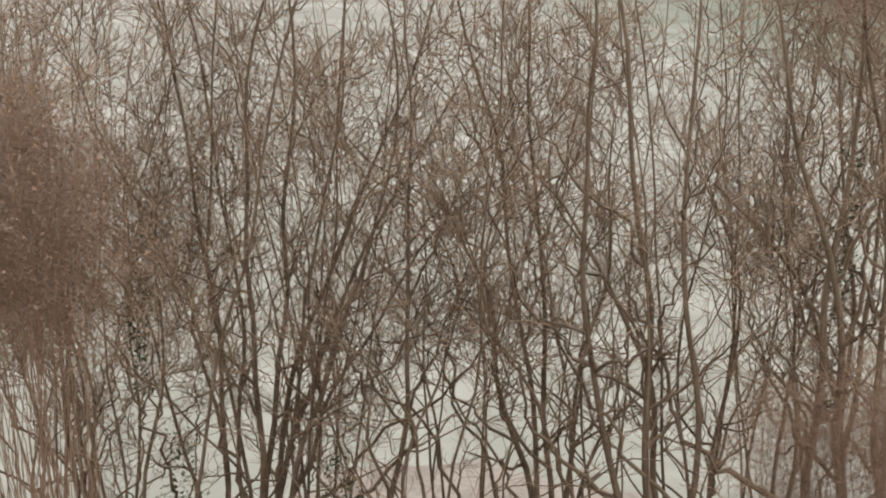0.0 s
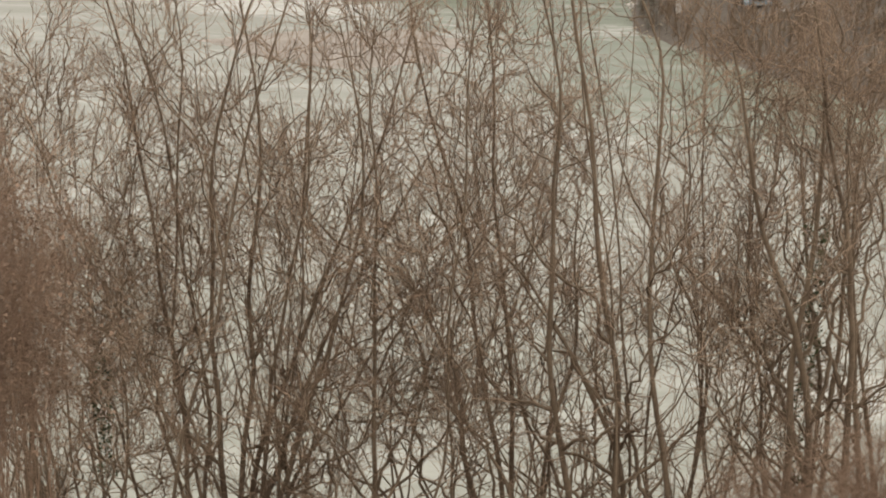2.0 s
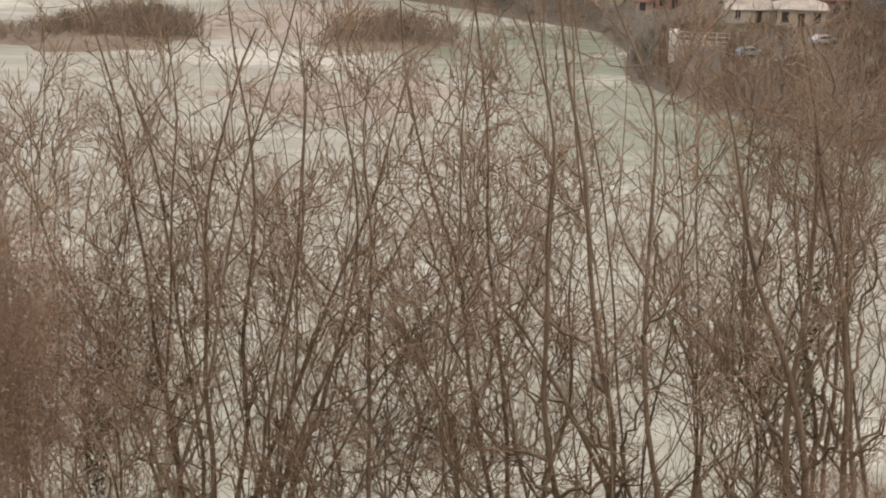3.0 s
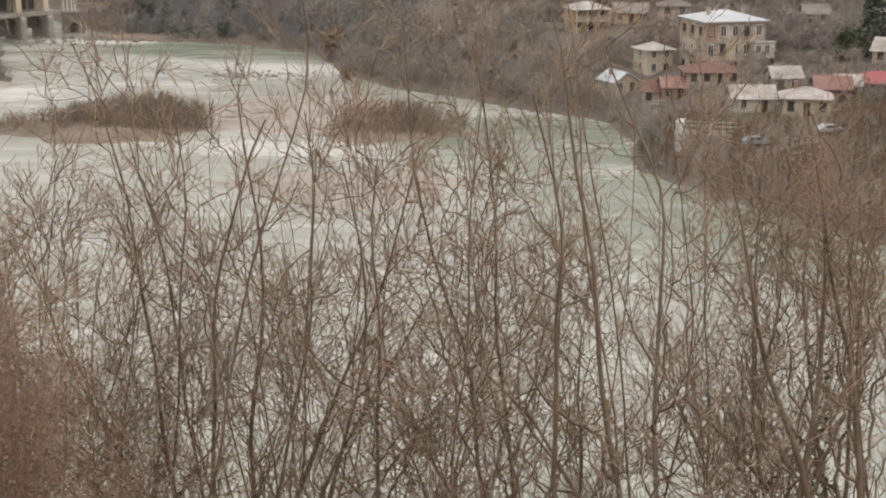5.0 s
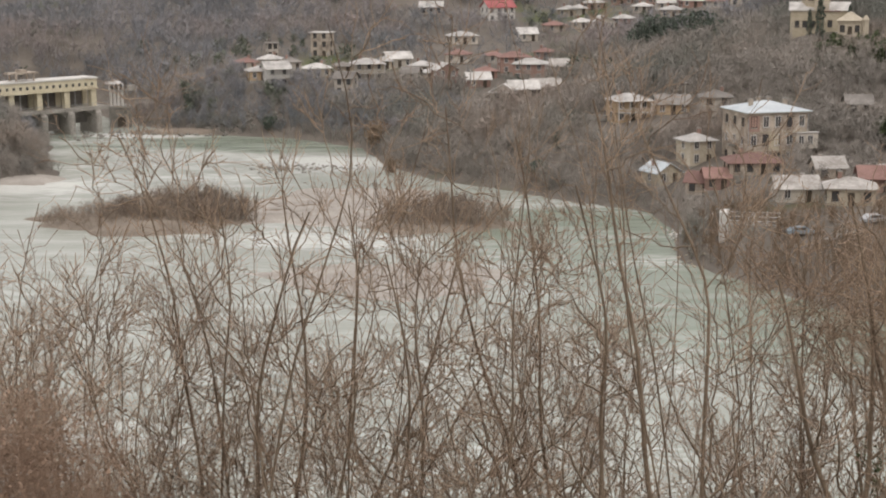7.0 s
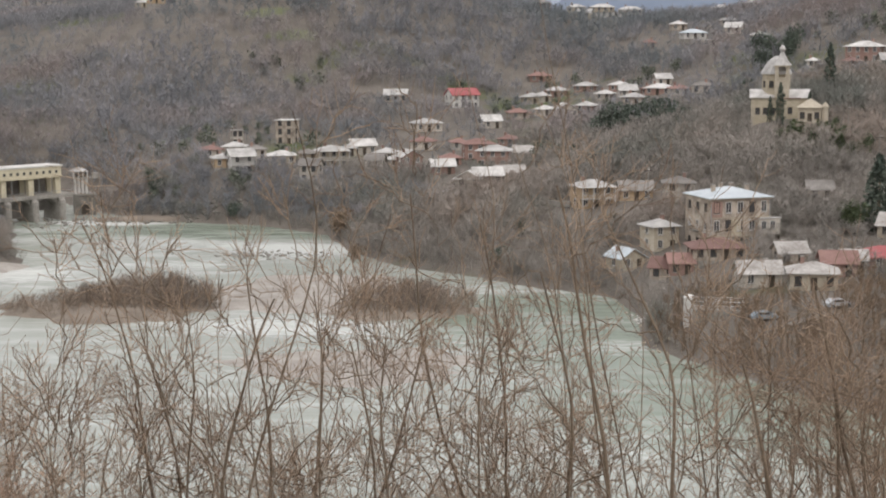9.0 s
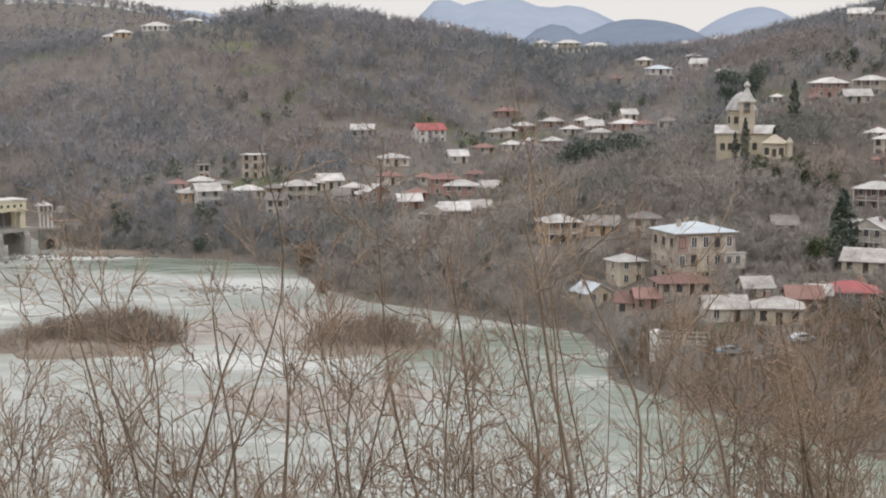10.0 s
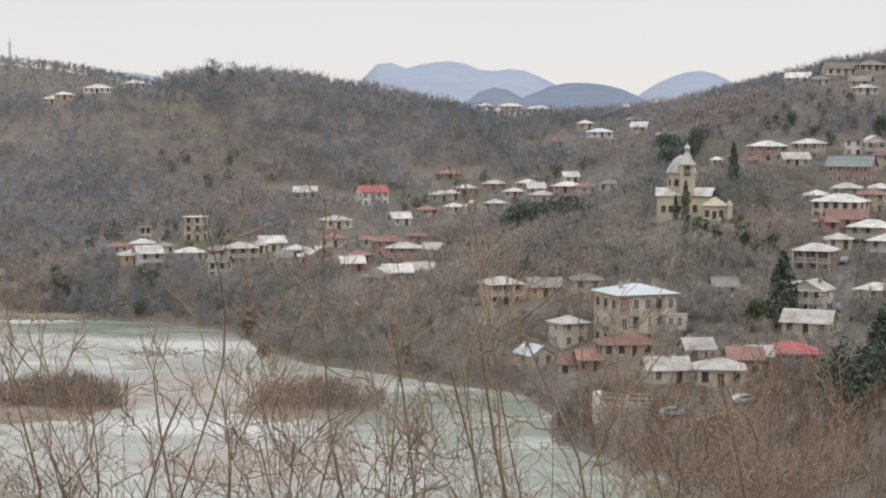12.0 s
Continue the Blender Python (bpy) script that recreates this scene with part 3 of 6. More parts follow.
house(10.5, 490.9, 7.1, 5.5, 1, 15, TIN, PLASTER, "front", 0, True, storey=2.8)
house(30.3, 504.1, 5.5, 5.5, 1, 6, TIN, PLASTER, "gable", 0, True)
house(30.1, 485.1, 6.2, 5.5, 1, -18, TIN, OLDWALL, "hip", 0, True, storey=2.8)
house(38.4, 490.5, 8.2, 6.1, 1, -18, TIN, BRICK, "hip", 0, True)
house(49.6, 470.4, 5.3, 5.5, 1, -14, GREYROOF, PLASTER, "hip", 0, False, storey=2.8)
house(13.5, 333.7, 7.7, 5.7, 2, 20, TIN, ORANGE, "hip", 1, True)
house(22.1, 335.3, 6.9, 5.5, 1, 2, GREYROOF, ORANGE, "gable", 0, True)
house(30.5, 326.6, 6.1, 5.5, 2, -0, GREYROOF, PLASTER, "hip", 0, False)
house(25.4, 297.9, 5.4, 5.5, 2, 25, TIN, STONE, "hip", 0, True)
house(18.9, 293.4, 5.2, 5.5, 1, 31, BLUETIN, STONE, "front", 0, True)
house(33.5, 280.0, 9.5, 7.1, 1, 5, RUSTROOF, OLDWALL, "hip", 1, False)
house(44.4, 247.0, 7.4, 6.5, 1, -6, OLDTIN, STONE, "hip", 0, False, storey=3.0)
house(37.0, 253.0, 6.8, 5.5, 1, 4, OLDTIN, PLASTER, "gable", 0, True)
house(50.6, 258.1, 5.6, 5.5, 1, -2, RUSTROOF, BRICK, "gable", 0, True)
house(59.3, 263.4, 9.4, 7.1, 1, -7, REDROOF, BRICK, "hip", 0, True)
house(67.4, 288.2, 8.8, 6.6, 1, -25, OLDTIN, STONE, "gable", 0, False)
house(71.7, 306.7, 6.9, 5.5, 2, -37, TIN, PLASTER, "front", 1, True)
house(79.3, 333.7, 8.1, 6.1, 2, -27, TIN, BRICK, "hip", 1, True)
house(88.4, 346.9, 5.5, 5.5, 1, -9, TIN, PLASTER, "hip", 0, True)
house(96.1, 352.1, 9.0, 6.8, 2, -29, TIN, STONE, "hip", 1, True)
house(87.6, 316.1, 7.1, 5.5, 1, -29, TIN, ORANGE, "hip", 0, True)
house(93.5, 371.4, 11.5, 8.6, 2, -30, TIN, PLASTER, "hip", 0, False)
house(94.8, 364.9, 9.1, 6.8, 1, -6, RUSTROOF, BRICK, "gable", 0, True)
house(103.1, 399.9, 6.9, 5.5, 1, -22, TIN, STONE, "hip", 0, True)
house(106.4, 385.6, 6.7, 5.5, 2, -10, RUSTROOF, YELLOW, "hip", 0, True)
house(108.7, 419.1, 11.6, 8.7, 2, -27, GREENROOF, BRICK, "gable", 0, True)
house(104.8, 452.0, 8.1, 6.1, 2, -33, TIN, STONE, "hip", 1, True)
house(93.6, 455.5, 9.6, 7.2, 2, -26, TIN, BRICK, "hip", 0, True)
house(100.1, 441.8, 7.4, 5.5, 1, 3, TIN, PLASTER, "gable", 0, True)
house(117.8, 448.8, 5.2, 5.5, 2, -6, RUSTROOF, WHITE, "flat", 0, True)
house(123.6, 446.2, 6.4, 5.5, 2, 1, TIN, PLASTER, "front", 1, True)
house(81.2, 461.9, 3.1, 5.5, 1, -5, TIN, PLASTER, "hip", 0, True)
house(83.9, 707.0, 8.3, 6.2, 1, 9, TIN, PLASTER, "hip", 1, True, storey=2.8, lift=1.8)
house(94.7, 683.5, 7.7, 5.7, 1, 8, TIN, YELLOW, "hip", 0, True, storey=2.8, lift=1.8)
house(57.0, 623.4, 5.9, 5.5, 1, 4, TIN, OLDWALL, "hip", 0, True, storey=2.8, lift=1.8)
house(59.1, 582.0, 8.4, 6.3, 1, 10, BLUETIN, WHITE, "hip", 1, True, lift=1.8)
house(69.7, 557.7, 5.5, 5.5, 1, -15, TIN, PLASTER, "gable", 0, True, lift=1.8)
house(18.7, 700.8, 8.2, 6.1, 1, 3, TIN, STONE, "hip", 0, True, storey=2.8, lift=1.8)
house(31.6, 684.3, 10.3, 7.7, 1, -17, GREYROOF, WHITE, "flat", 0, True, lift=1.8)
house(2.8, 708.0, 9.8, 7.4, 1, 5, GREYROOF, BRICK, "hip", 0, True, storey=2.8, lift=1.8)
house(-39.0, 711.9, 7.9, 5.9, 1, 19, TIN, STONE, "hip", 1, True, storey=2.8, lift=1.8)
house(125.3, 555.0, 8.3, 6.3, 1, -21, TIN, STONE, "gable", 0, True, lift=1.8)
house(134.0, 625.8, 5.0, 5.5, 1, -7, TIN, WHITE, "hip", 0, True, lift=1.8)
house(141.8, 557.3, 10.9, 8.2, 1, 2, GREYROOF, PLASTER, "gable", 0, False, lift=1.8)
house(149.9, 546.8, 9.4, 7.1, 1, 1, GREYROOF, OLDWALL, "hip", 0, False, lift=1.8)
house(136.2, 502.9, 7.2, 5.5, 1, 1, TIN, PLASTER, "hip", 0, True, lift=1.8)
house(-175.3, 702.5, 8.8, 6.6, 1, 0, TIN, YELLOW, "hip", 0, True, lift=1.8)
house(-148.9, 674.8, 11.5, 8.6, 1, 4, TIN, WHITE, "hip", 0, True, lift=1.8)
house(-133.3, 682.1, 8.5, 6.4, 1, 27, TIN, PLASTER, "hip", 0, True, lift=1.8)
house(-161.0, 666.9, 7.6, 5.7, 1, 19, TIN, ORANGE, "hip", 0, True, lift=1.8)
house(-86.5, 452.8, 3.1, 5.5, 2, 16, GREYROOF, PLASTER, "flat", 0, False)
house(-59.5, 409.7, 5.1, 5.5, 2, -6, GREYROOF, PLASTER, "gable", 0, False)
house(121.1, 432.4, 5.7, 5.5, 2, -30, RUSTROOF, YELLOW, "hip", 0, True)
house(113.4, 403.4, 5.8, 5.5, 1, -7, TIN, PLASTER, "hip", 0, True)
house(97.0, 358.1, 5.7, 5.5, 1, -6, TIN, STONE, "hip", 0, True)
house(96.9, 342.6, 6.6, 5.5, 2, -30, TIN, WHITE, "hip", 1, True)
house(88.7, 360.2, 5.7, 5.5, 1, -9, RUSTROOF, BRICK, "hip", 0, True)
house(89.2, 451.3, 4.6, 5.5, 1, -25, RUSTROOF, BRICK, "hip", 0, True)
house(131.0, 545.5, 7.2, 5.5, 1, -5, GREYROOF, PLASTER, "hip", 0, True)
house(139.3, 524.8, 6.8, 5.5, 1, -23, GREYROOF, OLDWALL, "gable", 0, True)
house(23.4, 281.0, 4.9, 5.5, 1, -19, RUSTROOF, OLDWALL, "gable", 0, False)
house(58.0, 317.8, 4.9, 5.5, 1, -1, GREYROOF, OLDWALL, "gable", 0, False)
house(-22.2, 424.4, 5.2, 5.5, 1, 12, RUSTROOF, BRICK, "hip", 0, True)
house(-3.4, 425.0, 5.3, 5.5, 1, -14, OLDTIN, PLASTER, "gable", 0, True)
house(2.9, 503.0, 5.6, 5.5, 1, -14, TIN, PLASTER, "hip", 0, True)
house(-4.3, 498.0, 6.1, 5.5, 1, 16, RUSTROOF, OLDWALL, "hip", 0, True)
house(-12.7, 484.8, 5.8, 5.5, 1, 17, TIN, PLASTER, "gable", 0, True)
house(15.8, 493.7, 5.5, 5.5, 1, -16, TIN, BRICK, "hip", 0, True)
house(26.6, 278.7, 4.2, 5.5, 1, 4, RUSTROOF, BRICK, "gable", 0, False)
house(44.9, 269.3, 4.9, 5.5, 1, 7, OLDTIN, OLDWALL, "gable", 0, False)
house(53.4, 260.6, 4.0, 5.5, 1, -7, OLDTIN, PLASTER, "gable", 0, False)
house(-89.1, 430.9, 4.9, 5.5, 1, 28, RUSTROOF, PLASTER, "hip", 0, True)
house(-62.6, 431.5, 4.8, 5.5, 1, 13, GREYROOF, STONE, "hip", 0, True)
house(-36.8, 423.4, 4.2, 5.5, 1, 21, TIN, PLASTER, "hip", 0, True)
house(36.0, 494.7, 5.0, 5.5, 1, -12, RUSTROOF, BRICK, "hip", 0, True)
house(74.4, 613.5, 5.1, 5.5, 1, -21, TIN, PLASTER, "hip", 0, True)
house(61.8, 558.6, 9.4, 7.0, 1, -1, TIN, PLASTER, "flat", 0, True)
house(-8.0, 449.9, 4.7, 5.5, 1, -13, RUSTROOF, BRICK, "hip", 0, True)
house(22.4, 510.5, 5.1, 5.5, 1, -17, TIN, PLASTER, "hip", 0, True)
house(27.7, 524.3, 5.8, 5.5, 1, -17, TIN, BRICK, "hip", 0, True)
house(41.6, 503.3, 4.7, 5.5, 1, 11, TIN, PLASTER, "gable", 0, True)
house(44.4, 474.9, 5.3, 5.5, 1, 11, RUSTROOF, PLASTER, "hip", 0, True)
house(-43.5, 420.8, 4.6, 5.5, 1, -8, GREYROOF, PLASTER, "gable", 0, False)
house(-52.5, 438.9, 4.7, 5.5, 1, -1, TIN, STONE, "hip", 0, True)
house(-21.0, 448.5, 4.5, 5.5, 1, 12, RUSTROOF, PLASTER, "hip", 0, True)
house(3.1, 531.0, 5.3, 5.5, 1, 5, TIN, PLASTER, "hip", 0, True)
house(74.4, 519.7, 4.4, 5.5, 1, 8, TIN, PLASTER, "hip", 0, True)
house(43.6, 599.4, 5.7, 5.5, 1, 1, RUSTROOF, OLDWALL, "hip", 0, True)
house(21.2, 681.7, 6.3, 5.5, 1, -10, TIN, STONE, "gable", 0, True)
house(92.3, 388.2, 5.4, 5.5, 1, -27, TIN, WHITE, "hip", 0, True)
house(70.5, 314.2, 3.9, 5.5, 1, -8, OLDTIN, OLDWALL, "gable", 0, False)
house(31, 722, 11, 7, 2, -3, TIN, STONE, "hip", 0, True, lift=1.2)
house(44, 724, 11, 7, 2, -4, TIN, PLASTER, "hip", 0, True, lift=1.2)
house(-25, 712, 10, 7, 2, 2, TIN, WHITE, "hip", 0, True, lift=1.2)
house(-16, 716, 5, 7, 2, 1, RUSTROOF, PLASTER, "hip", 0, True, lift=1.2)

# open ground before the ochre house, its neighbour and the lowest roofs
SPOTS += [(12.9, 324, 7), (21.5, 327, 6), (17.5, 284, 6), (31, 272, 6)]


# ---- the old apartment house by the water ----
def apartment_house(x, y, yaw):
    w, dp, h = 12.2, 11.0, 10.2
    z0 = gz(x, y) - 0.9
    SPOTS.append((x - 2, y + 6, 9))
    root = new("apartment_house")
    root.matrix_world = pose(x, y, z0, 0, 0, yaw) @ Matrix.Translation((w / 2, 0, 0))
    part("foundation", boxes((-w / 2 - 0.15, w / 2 + 0.15, -0.15, dp + 0.15, -4, 0.5)), CONCRETE, root)
    part("wall", boxes((-w / 2, w / 2, 0, dp, 0.5, h)), OLDWALL, root)
    part("brick_panel", boxes((-w / 2 + 0.2, -w / 2 + 2.4, -0.05, -0.003, 7.0, h - 0.25)), BRICK, root, "patch of exposed red brick")
    part("plaster_panel", boxes((-w / 2 + 4.1, -w / 2 + 6.3, -0.04, -0.003, 3.6, 6.6)), YELLOW, root, "faded yellow plaster patch")
    for zz in (3.5, 6.9):
        part("cornice", boxes((-w / 2 - 0.1, w / 2 + 0.1, -0.1, -0.003, zz - 0.12, zz + 0.08)), STONE, root)
    part("cornice", boxes((-w / 2 - 0.25, w / 2 + 0.25, -0.25, dp + 0.25, h + 0.002, h + 0.22)), STONE, root)
    part("roof", hip_roof(w, dp, h + 0.4, 1.6, 0.55), BLUETIN, root)
    for u, v in ((-3.5, 4.5), (1.2, 6.5), (3.0, 3.6), (-0.6, 7.4)):
        c = part("chimney", boxes((u - 0.35, u + 0.35, v - 0.3, v + 0.3, h + 0.8, h + 2.4)), OLDWALL, root)
        part("chimney_cap", boxes((u - 0.45, u + 0.45, v - 0.4, v + 0.4, h + 2.404, h + 2.52)), CONCRETE, c)
    for s in range(3):
        for i in range(5):
            window(root, pose(-w / 2 + 1.25 + i * 2.4, 0, 0.9 + s * 3.4) @ Matrix.Diagonal((1.1, 1, 1.35, 1)), white=(i + s) % 3 != 2)
        for v in (2.0, 5.5, 9.0):
            window(root, pose(-w / 2, v, 1.1 + s * 3.4, 0, 0, -90), white=s == 1)
            window(root, pose(w / 2, v, 1.1 + s * 3.4, 0, 0, 90))
    bal = part("balcony", boxes((-w / 2 - 1.1, -w / 2 - 0.003, 4.4, 6.8, 3.9, 4.05)), CONCRETE, root)
    part("railing", boxes((-w / 2 - 1.1, -w / 2 - 1.05, 4.4, 6.8, 4.85, 4.92), *[(-w / 2 - 1.09, -w / 2 - 1.06, 4.4 + k * 0.3, 4.44 + k * 0.3, 4.05, 4.85) for k in range(9)]), DARK, bal)
    oriel = part("enclosed_balcony", boxes((w / 2 - 3.0, w / 2 + 1.4, -1.4, -0.003, 3.7, 6.6)), PLASTER, root, "grey enclosed balcony")
    part("lean_roof", boxes((w / 2 - 3.2, w / 2 + 1.6, -1.7, -0.003, 6.604, 6.72)), TIN, oriel)
    for u in (w / 2 - 2.0, w / 2 - 0.2):
        window(oriel, pose(u, -1.4, 4.6))
    for u in (w / 2 - 2.9, w / 2 + 1.2):
        share("post", POST_DARK, oriel, pose(u, -1.25, -1.5) @ Matrix.Diagonal((1.6, 1.6, 5.2, 1)))
    share("door", DOOR, root, pose(1.0, 0, 0.51))
    for u in (-w / 2 + 0.15, w / 2 - 0.15):
        part("downpipe", boxes((u - 0.06, u + 0.06, -0.16, -0.05, 0.2, h - 0.1)), METAL, root)
    return tagged(root, "weathered three-storey stone apartment house with blue-grey tin roof", "house")


apartment_house(32.7, 289.2, 19)


def village_church(x, y, yaw):
    z0 = gz(x, y) - 1.5
    SPOTS.append((x, y + 3, 9))
    root = new("church")
    root.matrix_world = pose(x, y, z0, 0, 0, yaw)
    part("foundation", boxes((-7, 7, -0.2, 8.2, -5, 0.4)), STONE, root)
    part("nave", boxes((-6.8, 6.8, 0, 8, 0.4, 6.6)), YELLOW, root, "pale yellow plastered nave")
    part("nave_roof", gable_roof(13.6, 8, 6.65, 1.9, 0.4), TIN, root, "pale tin gabled roof")
    for k in (0, 1):
        part("nave_gable", gable_wall(13.6, 8, 6.6, 1.8, True, k), YELLOW, root)
    part("transept", boxes((0.2, 4.6, -1.6, -0.004, -3, 6.4)), YELLOW, root)
    part("transept_roof", boxes((0.0, 4.8, -1.9, -0.3, 6.41, 6.6)), RUSTROOF, root)
    drum = part("drum", lathe([(3.3, 6.8), (3.3, 11.8), (3.5, 11.9), (3.5, 12.2)], 8, -0.9, 4.0), YELLOW, root, "eight-sided drum with narrow windows")
    for zz in (8.3, 9.6, 11.0):
        part("band", lathe([(3.36, zz), (3.36, zz + 0.3)], 8, -0.9, 4.0), STONE, drum)
    part("dome", lathe([(3.8, 12.2), (3.55, 12.8), (3.0, 13.8), (2.2, 15.0), (1.3, 15.9), (0.5, 16.4), (0.05, 16.6)], 16, -0.9, 4.0), TIN, root, "pale tin pointed dome")
    part("tower", boxes((-1.3, 2.1, -1.2, 2.2, 6.6, 11.4)), STONE, root, "stone bell tower")
    for u in (-0.85, 1.65):
        part("belfry_pier", boxes((u - 0.45, u + 0.45, -1.15, -0.35, 11.404, 14.0)), STONE, root)
        part("belfry_pier", boxes((u - 0.45, u + 0.45, 1.35, 2.15, 11.404, 14.0)), STONE, root)
    part("belfry_cornice", boxes((-1.5, 2.3, -1.4, 2.4, 14.004, 14.35)), STONE, root)
    part("spire", lathe([(2.3, 14.35), (1.5, 15.2), (0.9, 16.4), (0.5, 17.3), (0.42, 17.6)], 8, 0.4, 0.5), TIN, root, "pale tin spire")
    on = part("onion", lathe([(0.38, 17.6), (0.75, 17.95), (0.8, 18.3), (0.5, 18.75), (0.12, 19.2)], 12, 0.4, 0.5), TIN, root)
    part("cross", boxes((0.36, 0.44, 0.46, 0.54, 19.1, 20.0), (0.12, 0.68, 0.47, 0.53, 19.55, 19.63)), METAL, on)
    for u in (-5.2, -3.4, -1.6, 5.6):
        window(root, pose(u, 0, 2.6), False)
    for k in range(8):
        a = math.pi / 8 + k * math.pi / 4
        window(drum, pose(-0.9 + 3.08 * math.cos(a), 4 + 3.08 * math.sin(a), 9.0, 0, 0, math.degrees(a) + 90), False)
    window(root, pose(2.4, -1.6, 2.8), False)
    return tagged(root, "pale yellow hilltop church with tin spire and dome", "church")


village_church(59.2, 381.4, -8)


def shrine(x, y, yaw):
    """The small stone building with a terrace wall below the church."""
    z0 = gz(x, y)
    SPOTS.append((x, y - 2, 7))
    root = new("stone_chapel")
    root.matrix_world = pose(x, y, z0, 0, 0, yaw)
    part("terrace_wall", boxes((-3.2, 4.4, -2.0, -0.2, -5.5, 1.2), (-3.2, 4.4, -2.1, -0.1, 1.202, 1.45)), STONE, root, "pale stone terrace wall")
    part("wall", boxes((-2.4, 2.6, 0.2, 5, -3, 4.4)), STONE, root)
    part("cornice", boxes((-2.6, 2.8, 0.0, 5.2, 4.402, 4.65)), STONE, root)
    part("roof", hip_roof(5.0, 4.8, 4.7, 2.0, 0.4), STONE, root)
    part("side_turret", lathe([(0.7, -2), (0.7, 4.6), (0.85, 4.65), (0.85, 4.9), (0.4, 5.6), (0.05, 6.0)], 8, 3.6, 1.0), STONE, root)
    share("door", DOOR, root, pose(0.2, 0.2, 1.3))
    window(root, pose(-1.5, 0.2, 2.0), False)
    window(root, pose(1.8, 0.2, 2.0), False)
    return tagged(root, "small pale stone chapel on a terrace wall", "chapel")


shrine(63.6, 366.5, -16)


# ---- the river dam ----
def river_dam(x, y, yaw, bays=5, bw=8.0):
    """Gate dam: arched piers, deck, portal columns and a long attic gallery. Its end stands at x, y and it runs along local -x."""
    root = new("river_dam")
    root.matrix_world = pose(x, y, 0, 0, 0, yaw)
    L = bays * bw
    for i in range(bays + 1):
        u = -i * bw
        p = part("pier", boxes((u - 0.9, u + 0.9, -2.2, 6, -2, 6.0)), CONCRETE, root)
        part("nose", lathe([(0.9, -2), (0.9, 5.2), (0.3, 5.9)], 10, u, -2.2), CONCRETE, p)
        part("column", boxes((u - 0.75, u + 0.75, -0.4, 1.2, 6.9, 11.4)), CREAM, root)
        part("column", boxes((u - 0.75, u + 0.75, 4.2, 5.6, 6.9, 11.4)), CREAM, root)
        if i < bays:
            c = u - bw / 2
            bm = bmesh.new()
            n = 10
            for k in range(n):
                a0, a1 = math.pi * k / n, math.pi * (k + 1) / n
                r = bw / 2 - 0.9
                x0, x1 = c + r * math.cos(a0), c + r * math.cos(a1)
                z0, z1 = 3.9 + 1.9 * math.sin(a0), 3.9 + 1.9 * math.sin(a1)
                v = [bm.verts.new(q) for q in ((x0, -1, z0), (x1, -1, z1), (x1, -1, 6.0), (x0, -1, 6.0), (x0, 5.5, z0), (x1, 5.5, z1), (x1, 5.5, 6.0), (x0, 5.5, 6.0))]
                for f in ((3, 2, 1, 0), (4, 5, 6, 7), (0, 1, 5, 4), (2, 3, 7, 6)):
                    bm.faces.new([v[j] for j in f])
            bmesh.ops.recalc_face_normals(bm, faces=bm.faces[:])
            part("arch", bm, CONCRETE, root)
            g = part("gate", boxes((u - bw + 0.92, u - 0.92, 2.4, 2.8, 0.8 if i % 3 else 2.4, 6.0)), GREYROOF, root, "dark steel sluice gate")
            part("gate_stem", boxes((c - 0.15, c + 0.15, 2.45, 2.75, 6.0, 11.0)), METAL, g)
    # dark panels added behind the columns so that the portals look dark
    for i in range(bays):
        part("back_wall", boxes((-i * bw - bw + 0.76, -i * bw - 0.76, 4.6, 5.0, 6.904, 11.3)), GREYROOF, root, "dark panel added behind the portals")
    part("deck", boxes((-L - 1, 3.5, -2.0, 6.4, 6.004, 6.9)), CONCRETE, root)
    part("deck_railing", boxes((-L - 1, 3.5, -1.95, -1.88, 7.8, 7.88), *[(-k * 1.5 + 3.0, -k * 1.5 + 3.06, -1.94, -1.89, 6.9, 7.8) for k in range(int(L / 1.5) + 3)]), METAL, root)
    part("gallery", boxes((-L - 1, 0.9, -0.7, 5.9, 11.404, 14.2)), CREAM, root, "cream gallery with small square windows")
    part("gallery_ledge", boxes((-L - 1.2, 1.1, -0.95, 6.1, 11.3, 11.8)), CREAM, root)
    part("gallery_roof", boxes((-L - 1.3, 1.2, -1.0, 6.2, 14.204, 14.6)), WHITE, root)
    for k in range(int(L / 1.9)):
        u = -0.6 - k * 1.9
        share("window", SMALLWIN, root, pose(u, -0.7, 12.4))
    cr = part("gantry_crane", boxes((-22, -21.6, 0.5, 0.9, 14.604, 16.39), (-17, -16.6, 0.5, 0.9, 14.604, 16.39), (-22, -21.6, 4.1, 4.5, 14.604, 16.39), (-17, -16.6, 4.1, 4.5, 14.604, 16.39), (-23, -15.6, 0.3, 4.7, 16.4, 16.8)), OLDWALL, root, "weathered gantry crane")
    part("winch", boxes((-20.5, -18.2, 1.5, 3.5, 16.804, 17.5)), OLDWALL, cr)
    return tagged(root, "cream and grey concrete gate dam across the river", "dam")


SMALLWIN = template("window", boxes((-0.35, 0.35, -0.02, 0.05, 0, 0.8)), GLASS)
river_dam(-126.7, 407.6, 48)


